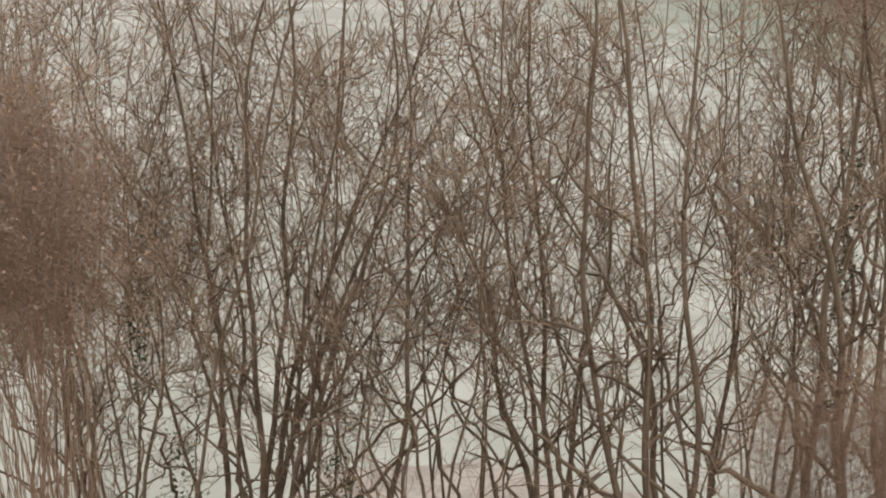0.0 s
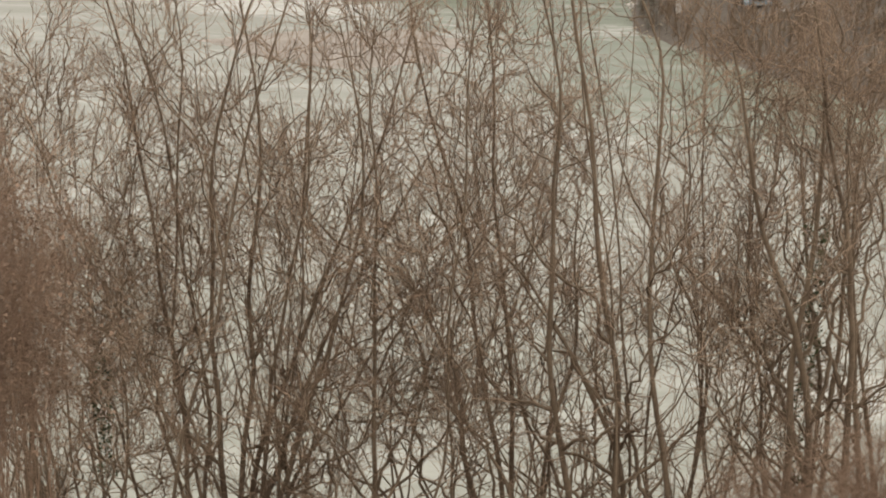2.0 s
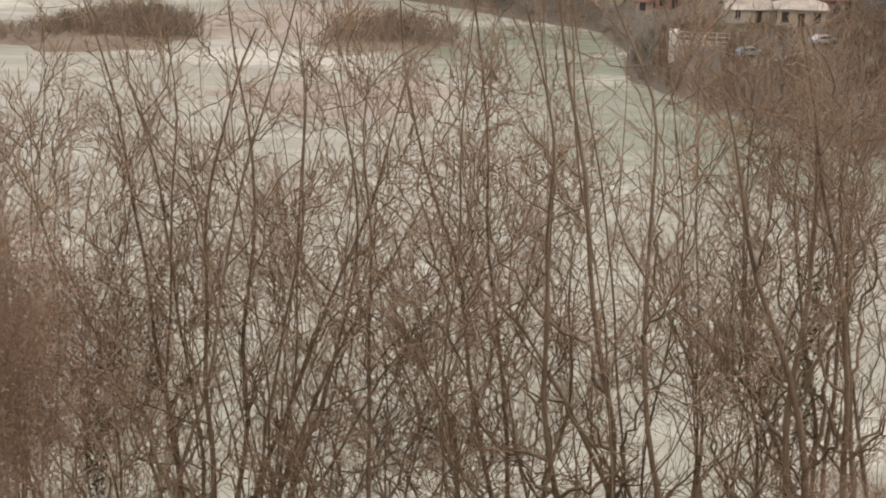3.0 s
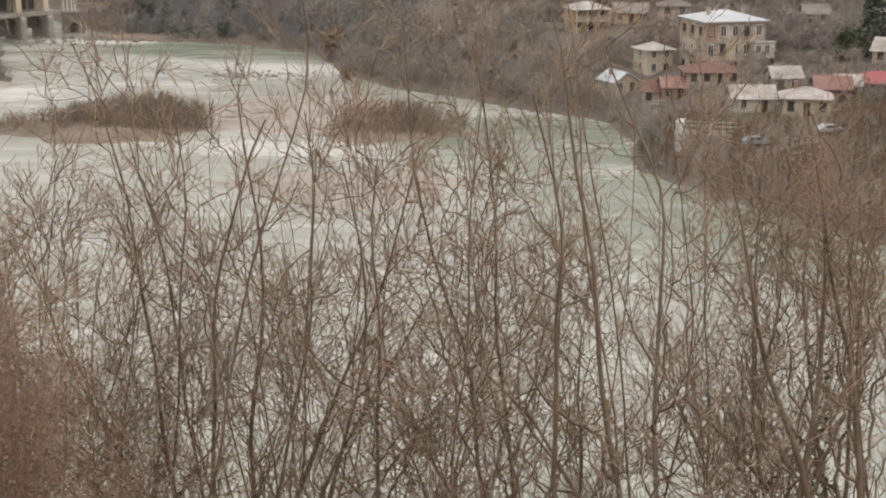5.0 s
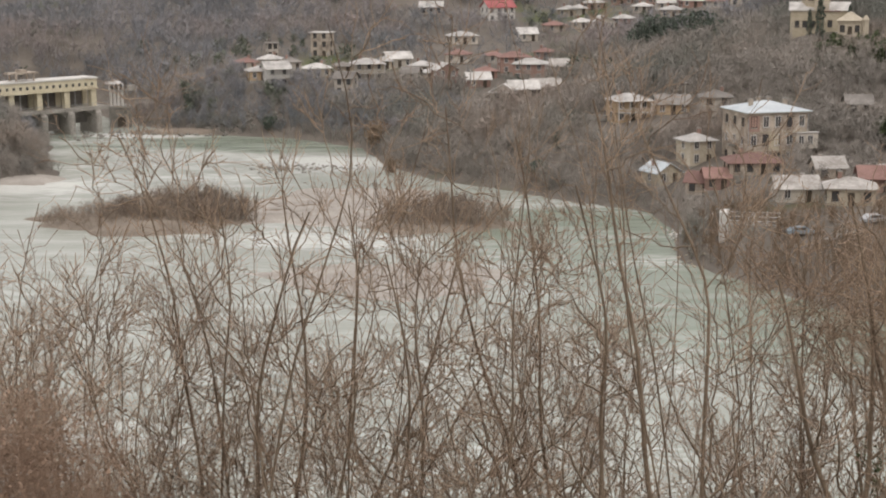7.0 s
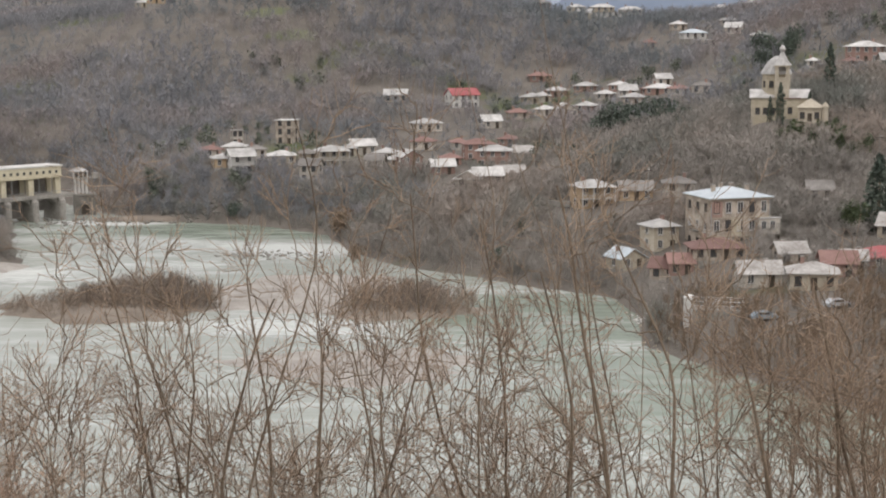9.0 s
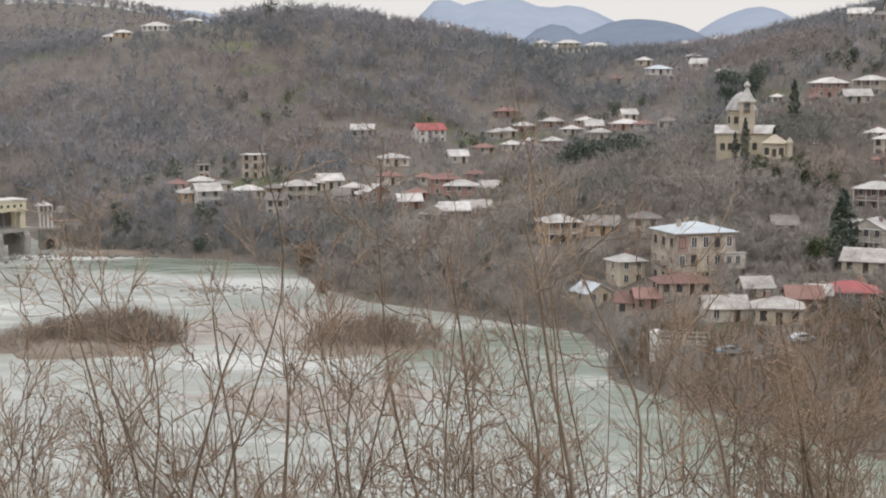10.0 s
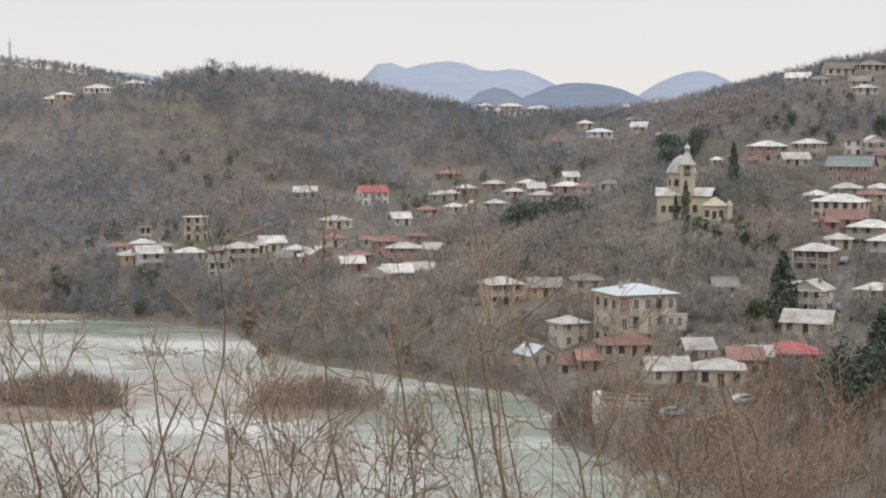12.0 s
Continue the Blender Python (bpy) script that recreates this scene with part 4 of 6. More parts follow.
def gate_house(x, y, yaw):
    root = new("gate_house")
    root.matrix_world = pose(x, y, 0, 0, 0, yaw) @ Matrix.Diagonal((0.78, 0.78, 0.9, 1))
    part("abutment", boxes((-1.8, 5.2, -1, 8, -2, 6.0)), ROCK, root, "stained concrete abutment")
    # a flat dark slab on the solid face stands in for a shaded hollow
    part("dark_opening_panel", boxes((0.5, 3.2, -1.02, -0.9, 0.3, 3.2)), DARK, root)
    part("ledge", boxes((-2.0, 5.4, -1.3, 8.2, 6.004, 6.5)), CONCRETE, root)
    for u in (-1.3, 0.0, 1.3, 2.6):
        part("column", boxes((u - 0.3, u + 0.3, 0, 0.6, 6.504, 11.2)), WHITE, root)
        part("column", boxes((u - 0.3, u + 0.3, 4.4, 5.0, 6.504, 11.2)), WHITE, root)
    part("cabin", boxes((-1.8, 3.0, -0.4, 5.4, 11.204, 13.2)), WHITE, root)
    part("roof", hip_roof(5.2, 5.6, 13.25, 1.2, 0.3), TIN, root)
    for u in (-0.9, 0.6, 2.1):
        window(root, pose(u, -0.4, 11.5), False)
    part("walkway", boxes((3.004, 7.5, 0.4, 4, 11.0, 11.3)), CONCRETE, root)
    part("walkway_cabin", boxes((4.5, 7.2, 0.8, 3.6, 11.304, 12.6)), CONCRETE, root)
    for u in (4.4,):
        part("column", boxes((u - 0.25, u + 0.25, 1, 1.5, 6.504, 11.18)), CONCRETE, root)
    return tagged(root, "white gate house on concrete abutment beside the dam", "gate house")


gate_house(-123.5, 416.8, 20)


# ---- bars of gravel in the river ----
def gravel_bar(x, y, rx, ry, h, label, material=GRAVEL):
    """A low mound of gravel with an uneven edge."""
    n, rings = 48, 7
    verts, faces = [(0, 0, h)], []
    for r in range(1, rings + 1):
        k = r / rings
        for i in range(n):
            a = 2 * math.pi * i / n
            q = k * (1 + 0.13 * math.sin(3 * a + x) + 0.08 * math.sin(7 * a + y) + 0.05 * math.sin(13 * a))
            verts.append((rx * q * math.cos(a), ry * q * math.sin(a), h * (1 - k ** 4) - 0.25 * k ** 3 + 0.05 * math.sin(i * 2.3 + r)))
    bm = bmesh.new()
    vs = [bm.verts.new(v) for v in verts]
    for i in range(n):
        bm.faces.new((vs[0], vs[1 + i], vs[1 + (i + 1) % n]))
        for r in range(rings - 1):
            a, b = 1 + r * n, 1 + (r + 1) * n
            bm.faces.new((vs[a + i], vs[b + i], vs[b + (i + 1) % n], vs[a + (i + 1) % n]))
    for f in bm.faces:
        f.smooth = True
    ob = part("gravel_bar", bm, material)
    ob.location = (x, y, 0)
    return tagged(ob, label, "gravel bar", kind="structure")


gravel_bar(-76, 271, 21, 13, 1.2, "brown gravel island overgrown with bare scrub", BROWN_BAR)
gravel_bar(-41, 289, 27, 24, 0.7, "low pale gravel bar in the river")
gravel_bar(-24, 272, 15, 10, 0.9, "gravel bar with bare bushes", BROWN_BAR)
gravel_bar(-26, 226, 24, 17, 0.16, "shallow shoal of pale wet gravel")
gravel_bar(-122, 322, 16, 10, 1.1, "gravel spit below the wooded bank")
gravel_bar(-4, 79, 13, 5, 0.5, "pale gravel beach at the near bank")
gravel_bar(-92, 405, 26, 4, 1.3, "brown stony shelf along the far bank", BROWN_BAR)


# ---- bare trees for the far woods: slivers of twig, joined ----
def sliver_tree(rng, limbs, twigs, spread_, up, wide):
    """Triangles (n, 3, 3) of a leafless tree one metre high: trunk, limbs and fine twigs that fan upwards."""
    tri = []

    def sliver(a, b, w):
        d = b - a
        s = np.cross(d, rng.normal(size=3))
        s *= w / (np.linalg.norm(s) + 1e-9)
        tri.append((a - s, a + s, b))

    base, top = np.zeros(3), np.array([rng.uniform(-0.06, 0.06), rng.uniform(-0.06, 0.06), 0.62])
    for k in range(2):
        sliver(base, top, 0.016)
    for i in range(limbs):
        t = rng.uniform(0.12, 0.95)
        a = base + (top - base) * t
        ang = rng.uniform(0, 2 * math.pi)
        d = np.array([math.cos(ang) * spread_, math.sin(ang) * spread_, up])
        d *= rng.uniform(0.28, 0.5) * (1.15 - 0.5 * t)
        b = a + d
        sliver(a, b, 0.009)
        for j in range(twigs):
            s = rng.uniform(0.25, 1.0)
            c = a + d * s
            e = rng.normal(size=3) * 0.10 + np.array([0, 0, 0.10])
            sliver(c, c + e, wide)
    return np.array(tri)


def scatter(name, spots, sizes, templates, material, label, category, rng):
    """All the spots' trees in one mesh of loose slivers."""
    out = []
    pick = rng.integers(0, len(templates), len(spots))
    for k, t in enumerate(templates):
        m = pick == k
        if not m.any():
            continue
        p, s = spots[m], sizes[m]
        a = rng.uniform(0, 2 * math.pi, len(p))
        c, q = np.cos(a)[:, None, None], np.sin(a)[:, None, None]
        x, y, z = t[None, :, :, 0], t[None, :, :, 1], t[None, :, :, 2]
        v = np.stack([x * c - y * q, x * q + y * c, z + 0 * c], -1) * s[:, None, None, None] + p[:, None, None, :]
        out.append(v.reshape(-1, 3))
    v = np.concatenate(out)
    me = mesh_from(name, v, np.arange(len(v)).reshape(-1, 3), material)
    return tagged(new(name, me), label, category, kind="stuff")


rng = np.random.default_rng(5)
BARE = [sliver_tree(rng, 11, 8, 0.62, 0.75, 0.009) for i in range(6)]
FAR = [sliver_tree(rng, 8, 6, 0.7, 0.66, 0.0125) for i in range(6)]
BUSHY = [sliver_tree(rng, 11, 7, 0.75, 0.7, 0.006) for i in range(5)]
WHIPS = [sliver_tree(rng, 8, 5, 0.4, 0.95, 0.011) for i in range(5)]
ISLE = [sliver_tree(rng, 10, 7, 0.6, 0.8, 0.0052) for i in range(5)]
spots_xyr = np.array(SPOTS)


def candidates(n, x0, x1, y0, y1):
    x, y = rng.uniform(x0, x1, n), rng.uniform(y0, y1, n)
    return x, y, shore(x, y)


def clear_of_houses(x, y, front=2.5):
    """1 far from houses, falling to 0 on them and close before them; second value: how near a house stands."""
    near = np.full(x.shape, 1e9)
    block = np.zeros(x.shape, bool)
    for hx, hy, r in spots_xyr:
        d = np.hypot(x - hx, y - hy)
        near = np.minimum(near, d - r)
        u = np.array([hx, hy]) / math.hypot(hx, hy)
        along = (hx - x) * u[0] + (hy - y) * u[1]
        across = np.abs((hx - x) * u[1] - (hy - y) * u[0])
        block |= (d < r + 1.5) | ((along > 0) & (along < r + front + (24 if hx < -100 and hy > 600 else 7 if hy > 480 else 3 if hy < 350 else 0)) & (across < r * 0.95))
    return ~block, near


def stand(x, y):
    return np.stack([x, y, height(x, y) - 0.15], -1)


# the wooded hills and the wood behind the church
x, y, d = candidates(30000, -300, 250, 230, 790)
ok, near = clear_of_houses(x, y)
patch = np.sin(x * 0.031 + 2 * np.sin(y * 0.021)) + np.sin(y * 0.027 + x * 0.011)
meadow = np.zeros(x.shape, bool)
for mx_, my_, rx_, ry_ in MEADOWS:
    meadow |= ((x - mx_) / rx_) ** 2 + ((y - my_) / ry_) ** 2 < 1
village = (near < 12)
inview = (x < 0.30 * y + 12) & (x > -np.where(y < 560, 0.385, 0.35) * y - 6)
keep = ok & inview & (d > 6) & ~meadow & (rng.uniform(0, 1, len(x)) < np.where(village, 0.5, np.where(patch > 1.6, 0.5, 1.0)))
keep &= ~((x > 25) & (y < 262)) & ~((y > 700) & (x > -150) & (rng.uniform(0, 1, len(x)) < 0.6))
x, y, near = x[keep], y[keep], near[keep]
tall = np.where(near < 12, rng.uniform(2.4, 5.0, len(x)), rng.uniform(5.5, 9.5, len(x)))
tall = np.where((x < -112) & (y > 590) & (y < 660), tall * 0.65, tall)
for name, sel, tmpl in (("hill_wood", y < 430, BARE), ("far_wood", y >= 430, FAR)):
    # the farther part takes the twig colour with haze painted in
    cover = HAZEWOODS if name == "far_wood" else WOODS
    scatter(name, stand(x[sel], y[sel]), tall[sel], tmpl, cover, "leafless grey-brown woodland covering the hills, paled for haze", "wood", rng)

# the ridge beyond
x, y, d = candidates(2500, -520, -110, 830, 1330)
COARSE = [sliver_tree(rng, 6, 4, 0.75, 0.6, 0.03) for i in range(4)]
scatter("ridge_wood", stand(x, y), rng.uniform(7.0, 11.0, len(x)), COARSE, HAZEWOODS, "leafless woodland on the ridge beyond, greyed for haze", "wood", rng)

# the wood below and round the church
x, y, d = candidates(7000, -12, 118, 292, 450)
ok, near = clear_of_houses(x, y, 1.5)
keep = ok & (d > 14) & (rng.uniform(0, 1, len(x)) < np.where(near < 5, 0.5, 1.0))
x, y, near = x[keep][:2400], y[keep][:2400], near[keep][:2400]
scatter("church_wood", stand(x, y), np.where(near < 7, rng.uniform(2.0, 4.0, len(x)), rng.uniform(4.5, 8.0, len(x))), BARE, WOODS, "leafless brown wood round the hilltop church", "wood", rng)

# trees and shrubs in the yards
x, y, d = candidates(4200, 20, 150, 246, 440)
ok, near = clear_of_houses(x, y, 0.8)
keep = ok & (d > 5) & (near < 14) & (np.hypot(x - 44, y - 238) > 5)
x, y = x[keep][:1250], y[keep][:1250]
scatter("yard_trees", stand(x, y), rng.uniform(2.2, 5.6, len(x)), BARE, WOODS, "bare fruit trees and shrubs in the yards", "trees", rng)

x, y, d = candidates(4200, 50, 190, 430, 640)
ok, near = clear_of_houses(x, y, 0.5)
keep = ok & (near < 25) & (x < 0.30 * y + 10)
x, y = x[keep][:700], y[keep][:700]
scatter("upper_yard_trees", stand(x, y), rng.uniform(2.4, 5.0, len(x)), FAR, HAZEWOODS, "bare trees between the upper houses", "trees", rng)

# trees along the far bank, below the houses
x, y, d = candidates(26000, -260, 140, 180, 430)
ok, near = clear_of_houses(x, y, 2.0)
keep = ok & (d > 1.0) & (d < 24) & (np.abs(x) < 0.36 * y + 20) & ((x < 22) | (y > 262))
x, y, d = x[keep][:3600], y[keep][:3600], d[keep][:3600]
# bank trees beyond 365 m take the haze-greyed twig colour
for sel, cover in ((y < 365, WOODS), (y >= 365, HAZEWOODS)):
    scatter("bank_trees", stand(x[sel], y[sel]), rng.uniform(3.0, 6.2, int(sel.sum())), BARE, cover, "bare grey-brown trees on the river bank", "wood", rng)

# shrubs that hang over the water's edge
x, y, d = candidates(60000, -260, 60, 190, 440)
keep = (d > 0.2) & (d < 4.5) & ((x < 22) | (y > 262)) & (x > -0.4 * y)
x, y = x[keep][:1100], y[keep][:1100]
scatter("bank_fringe", stand(x, y), rng.uniform(2.2, 4.6, len(x)), BUSHY, WOODS, "bare shrubs overhanging the water's edge", "shrubs", rng)

# brown scrub on the low right bank
x, y, d = candidates(9500, 16, 130, 120, 262)
ok, near = clear_of_houses(x, y, 3.0)
track = (np.hypot((x - 42) / 6, (y - 233) / 4) < 1) | (np.hypot(x - 28, y - 238) < 4) | (np.hypot(x - 20, y - 265) < 6)
keep = ok & (d > 0.5) & ~track & ((d < 34) | (rng.uniform(0, 1, len(x)) < 0.5))
x, y = x[keep], y[keep]
scatter("bank_scrub", stand(x, y), rng.uniform(2.0, 4.4, len(x)), WHIPS, SCRUB, "reddish-brown bare scrub on the low bank", "scrub", rng)

# scrub on the gravel bars
sx, sy, ss = [], [], []
for cx, cy, rx, ry, n, h in ((-69, 274, 13, 7, 300, 7.6), (-84, 271, 11, 8, 230, 4.2), (-22, 273, 12, 7, 230, 6.6), (-40, 285, 18, 14, 60, 1.3), (-128, 330, 14, 12, 300, 4.0), (-139, 352, 10, 16, 260, 7.0)):
    a, r = rng.uniform(0, 2 * math.pi, n), np.sqrt(rng.uniform(0, 1, n))
    sx.append(cx + rx * r * np.cos(a)), sy.append(cy + ry * r * np.sin(a)), ss.append(h * rng.uniform(0.55, 1.15, n) * (1.1 - 0.5 * r))
sx, sy, ss = np.concatenate(sx), np.concatenate(sy), np.concatenate(ss)
scatter("island_scrub", np.stack([sx, sy, np.full(len(sx), 0.25)], -1), ss, ISLE, ISLAND, "bare brown bushes on the gravel islands", "scrub", rng)


# ---- evergreens ----
def leaf_cloud(rng, n, size, shape):
    """n small leaf triangles, placed by shape(rng) in a unit form."""
    p = np.array([shape(rng) for i in range(n)])
    e = rng.normal(size=(n, 3, 3)) * size
    return p[:, None, :] + e


def cypress_shape(r):
    z = r.uniform(0.03, 1.0)
    k = 0.11 * math.sin(math.pi * min(1.0, z * 0.75 + 0.22)) * r.uniform(0.5, 1.0) * (1 + 0.25 * math.sin(z * 37))
    a = r.uniform(0, 2 * math.pi)
    return (k * math.cos(a), k * math.sin(a), z)


def cedar_shape(r):
    tier = r.integers(0, 9)
    z = 0.16 + tier * 0.095
    k = (1.06 - z) * 0.46 * math.sqrt(r.uniform(0.02, 1.0)) * (0.72 + 0.3 * math.sin(tier * 2.7 + 1) ** 2)
    a = r.uniform(0, 2 * math.pi)
    a += 0.5 * math.sin(3 * a + tier)
    return (k * math.cos(a), k * math.sin(a), z - k * 0.22 + r.normal() * 0.05)


def bush_shape(r):
    c = r.integers(0, 7)
    v = r.normal(size=3)
    v *= 0.24 * r.uniform(0.6, 1.0) / np.linalg.norm(v)
    return (0.3 * math.cos(c * 2.4) * (c % 3) / 2 + v[0], 0.3 * math.sin(c * 2.4) * (c % 3) / 2 + v[1], 0.3 + 0.07 * c + v[2])


def umbrella_shape(r):
    c = r.integers(0, 6)
    v = r.normal(size=3) * np.array([0.11, 0.11, 0.05])
    return (0.24 * math.cos(c * 1.9) * (c % 4) / 3 + v[0], 0.24 * math.sin(c * 1.9) * (c % 4) / 3 + v[1], 0.5 + 0.085 * c + v[2])


def evergreen(name, x, y, h, kind, material, label):
    r = np.random.default_rng(int(abs(x * 31 + y * 17)))
    shape, n, size = {"cypress": (cypress_shape, 1900, 0.014), "cedar": (cedar_shape, 1900, 0.024), "bush": (bush_shape, 1300, 0.028), "umbrella": (umbrella_shape, 420, 0.022)}[kind]
    root = new(name)
    root.location = (x, y, gz(x, y) - 0.1)
    part("trunk", lathe([(0.03 * h, 0), (0.02 * h, 0.3 * h), (0.006 * h, 0.85 * h if kind != "bush" else 0.5 * h)], 7), BARK, root)
    t = leaf_cloud(r, n, size, shape) * h
    crown = new("crown", mesh_from("crown", t.reshape(-1, 3), np.arange(n * 3).reshape(-1, 3), material))
    crown.parent = root
    return tagged(root, label, "tree")


evergreen("cypress", 57.9, 372.0, 10.5, "cypress", CONIFER, "tall narrow dark green cypress beside the church")
evergreen("cypress", 55.9, 374.5, 7.2, "cypress", CONIFER, "small narrow dark green cypress beside the church")
evergreen("cypress", 64.9, 373.5, 6.8, "cypress", CONIFER, "small narrow dark green cypress beside the church")
for ex, ey, eh in ((68, 476, 7.5), (72, 484, 8.5), (76, 478, 8.5), (70, 493, 9), (79, 487, 8), (58, 430, 6)):
    evergreen("evergreen_tree", ex, ey, eh, "bush", CONIFER, "dark evergreen tree in the wood above the church")
for ex, ey, eh in ((-93.4, 638, 12.0), (-85.4, 640, 10.5)):
    evergreen("pine", ex, ey, eh, "umbrella", CONIFER, "dark flat-topped pine on the hill's crest")
evergreen("cypress", 76.8, 412.9, 14.5, "cypress", CONIFER, "broad dark cypress behind the church")
evergreen("cedar", 65.3, 297.9, 13.8, "cedar", CONIFER, "dark blue-green cedar among the houses")
evergreen("conifer", 58.6, 223.4, 11.7, "bush", CONIFER, "large dark conifer at the foot of the village")
evergreen("conifer", 67.5, 237.6, 13.4, "cedar", CONIFER, "dark conifer at the foot of the village")
evergreen("conifer", 18.9, 429.6, 10.5, "bush", CONIFER, "dark evergreen tree on the village slope")
evergreen("conifer", 23.5, 428.4, 11.5, "bush", CONIFER, "dark evergreen tree on the village slope")
evergreen("conifer", 33.4, 421.7, 9.2, "bush", CONIFER, "dark evergreen tree on the village slope")
evergreen("conifer", 38.0, 417.3, 8.5, "bush", CONIFER, "dark evergreen tree on the village slope")
evergreen("shrub", 59.6, 294.0, 6.7, "bush", IVY, "pale green leafy shrub between houses")
evergreen("shrub", 58.8, 298.3, 5.5, "bush", IVY, "pale green leafy shrub between houses")
evergreen("evergreen_tree", 82.7, 304.0, 5.1, "bush", CONIFER, "dark round evergreen tree")
evergreen("evergreen_tree", 59.7, 444.0, 6.5, "bush", CONIFER, "dark round evergreen tree")
evergreen("evergreen_tree", 97.0, 442.5, 3.9, "bush", CONIFER, "dark round evergreen tree")
evergreen("evergreen_tree", 108.8, 489.0, 5.4, "bush", CONIFER, "dark round evergreen tree")
evergreen("evergreen_tree", 130.6, 467.1, 7.0, "bush", CONIFER, "dark round evergreen tree")
evergreen("evergreen_tree", -6.1, 310.9, 4.5, "bush", CONIFER, "dark round evergreen tree")
evergreen("evergreen_tree", -77.6, 398.5, 5.1, "bush", CONIFER, "dark round evergreen tree")
evergreen("evergreen_tree", -102.3, 416.6, 6.2, "bush", CONIFER, "dark round evergreen tree")
evergreen("evergreen_tree", 28.1, 435.1, 8.8, "bush", CONIFER, "dark evergreen tree on the village slope")
evergreen("evergreen_tree", 32.1, 439.8, 9.6, "bush", CONIFER, "dark evergreen tree on the village slope")
evergreen("evergreen_tree", 36.1, 436.5, 8.9, "bush", CONIFER, "dark evergreen tree on the village slope")
evergreen("evergreen_tree", 22.5, 455.4, 8.3, "bush", CONIFER, "dark evergreen tree on the village slope")
evergreen("willow", -45.7, 366.2, 8.3, "bush", SCRUB, "rusty brown willow at the river bank")
evergreen("willow", -38.6, 336.8, 4.9, "bush", SCRUB, "rusty brown willow at the river bank")

# evergreen undergrowth in the woods
x, y, d = candidates(900, -260, 200, 280, 560)
ok, near = clear_of_houses(x, y)
keep = ok & (d > 3) & (np.abs(x) < 0.36 * y) & (np.sin(x * 0.06 + 1) + np.sin(y * 0.05 + x * 0.02) > 0.35)
x, y = x[keep], y[keep]
BUSHES = [leaf_cloud(rng, 130, 0.07, bush_shape) for i in range(4)]
scatter("evergreen_undergrowth", stand(x, y), rng.uniform(2.5, 6.0, len(x)), BUSHES, GREEN, "dark evergreen bushes among the bare trees", "bushes", rng)
# ivy on the rock below the church
a = rng.uniform(0, 1, 160)
x, y = 63 + rng.normal(size=160) * 5.0, 352 + rng.normal(size=160) * 4.0
scatter("ivy_slope", stand(x, y), rng.uniform(2.2, 4.2, 160), BUSHES, IVY, "green ivy hanging over the rock slope", "ivy", rng)


# ---- rocks ----
def rock_mesh(rng, n, place, size):
    v, f = [], []
    for i in range(n):
        c, s = place(i), size * rng.uniform(0.5, 1.4)
        o = np.array([(1, 0, 0), (0, 1, 0), (-1, 0, 0), (0, -1, 0), (0.1, 0.1, 0.7), (0, 0, -0.6)]) * rng.uniform(0.6, 1.2, (6, 1)) * s
        k = len(v)
        v += [tuple(np.array(c) + q) for q in o]
        f += [(k + a, k + b, k + t) for a, b in ((0, 1), (1, 2), (2, 3), (3, 0)) for t in (4,)] + [(k + b, k + a, k + 5) for a, b in ((0, 1), (1, 2), (2, 3), (3, 0))]
    return np.array(v), np.array(f)


def rocks(name, n, cx, cy, rx, ry, z, size, material, label):
    def place(i):
        x, y = cx + rng.normal() * rx, cy + rng.normal() * ry
        return (x, y, z if z is not None else max(gz(x, y), 0) + 0.1)
    v, f = rock_mesh(rng, n, place, size)
    return tagged(new(name, mesh_from(name, v, f, material)), label, "rocks", kind="stuff")


rocks("river_rocks", 190, -61, 341, 7, 3.4, 0.0, 0.4, ROCK, "dark boulders breaking the rapids")
rocks("shore_rocks", 220, -95, 404, 16, 2.2, None, 0.7, ROCK, "grey boulders along the far shore")
rocks("rubble", 240, 20.4, 263.5, 1.5, 1.8, None, 0.34, WHITE, "heap of pale concrete rubble at the water")
rocks("shore_stones", 200, 20, 252, 1.4, 8, None, 0.3, STONE, "pale stones along the low shore")
rocks("dam_rocks", 60, -122, 398, 6, 5, 0.0, 0.6, ROCK, "rocks below the dam apron")


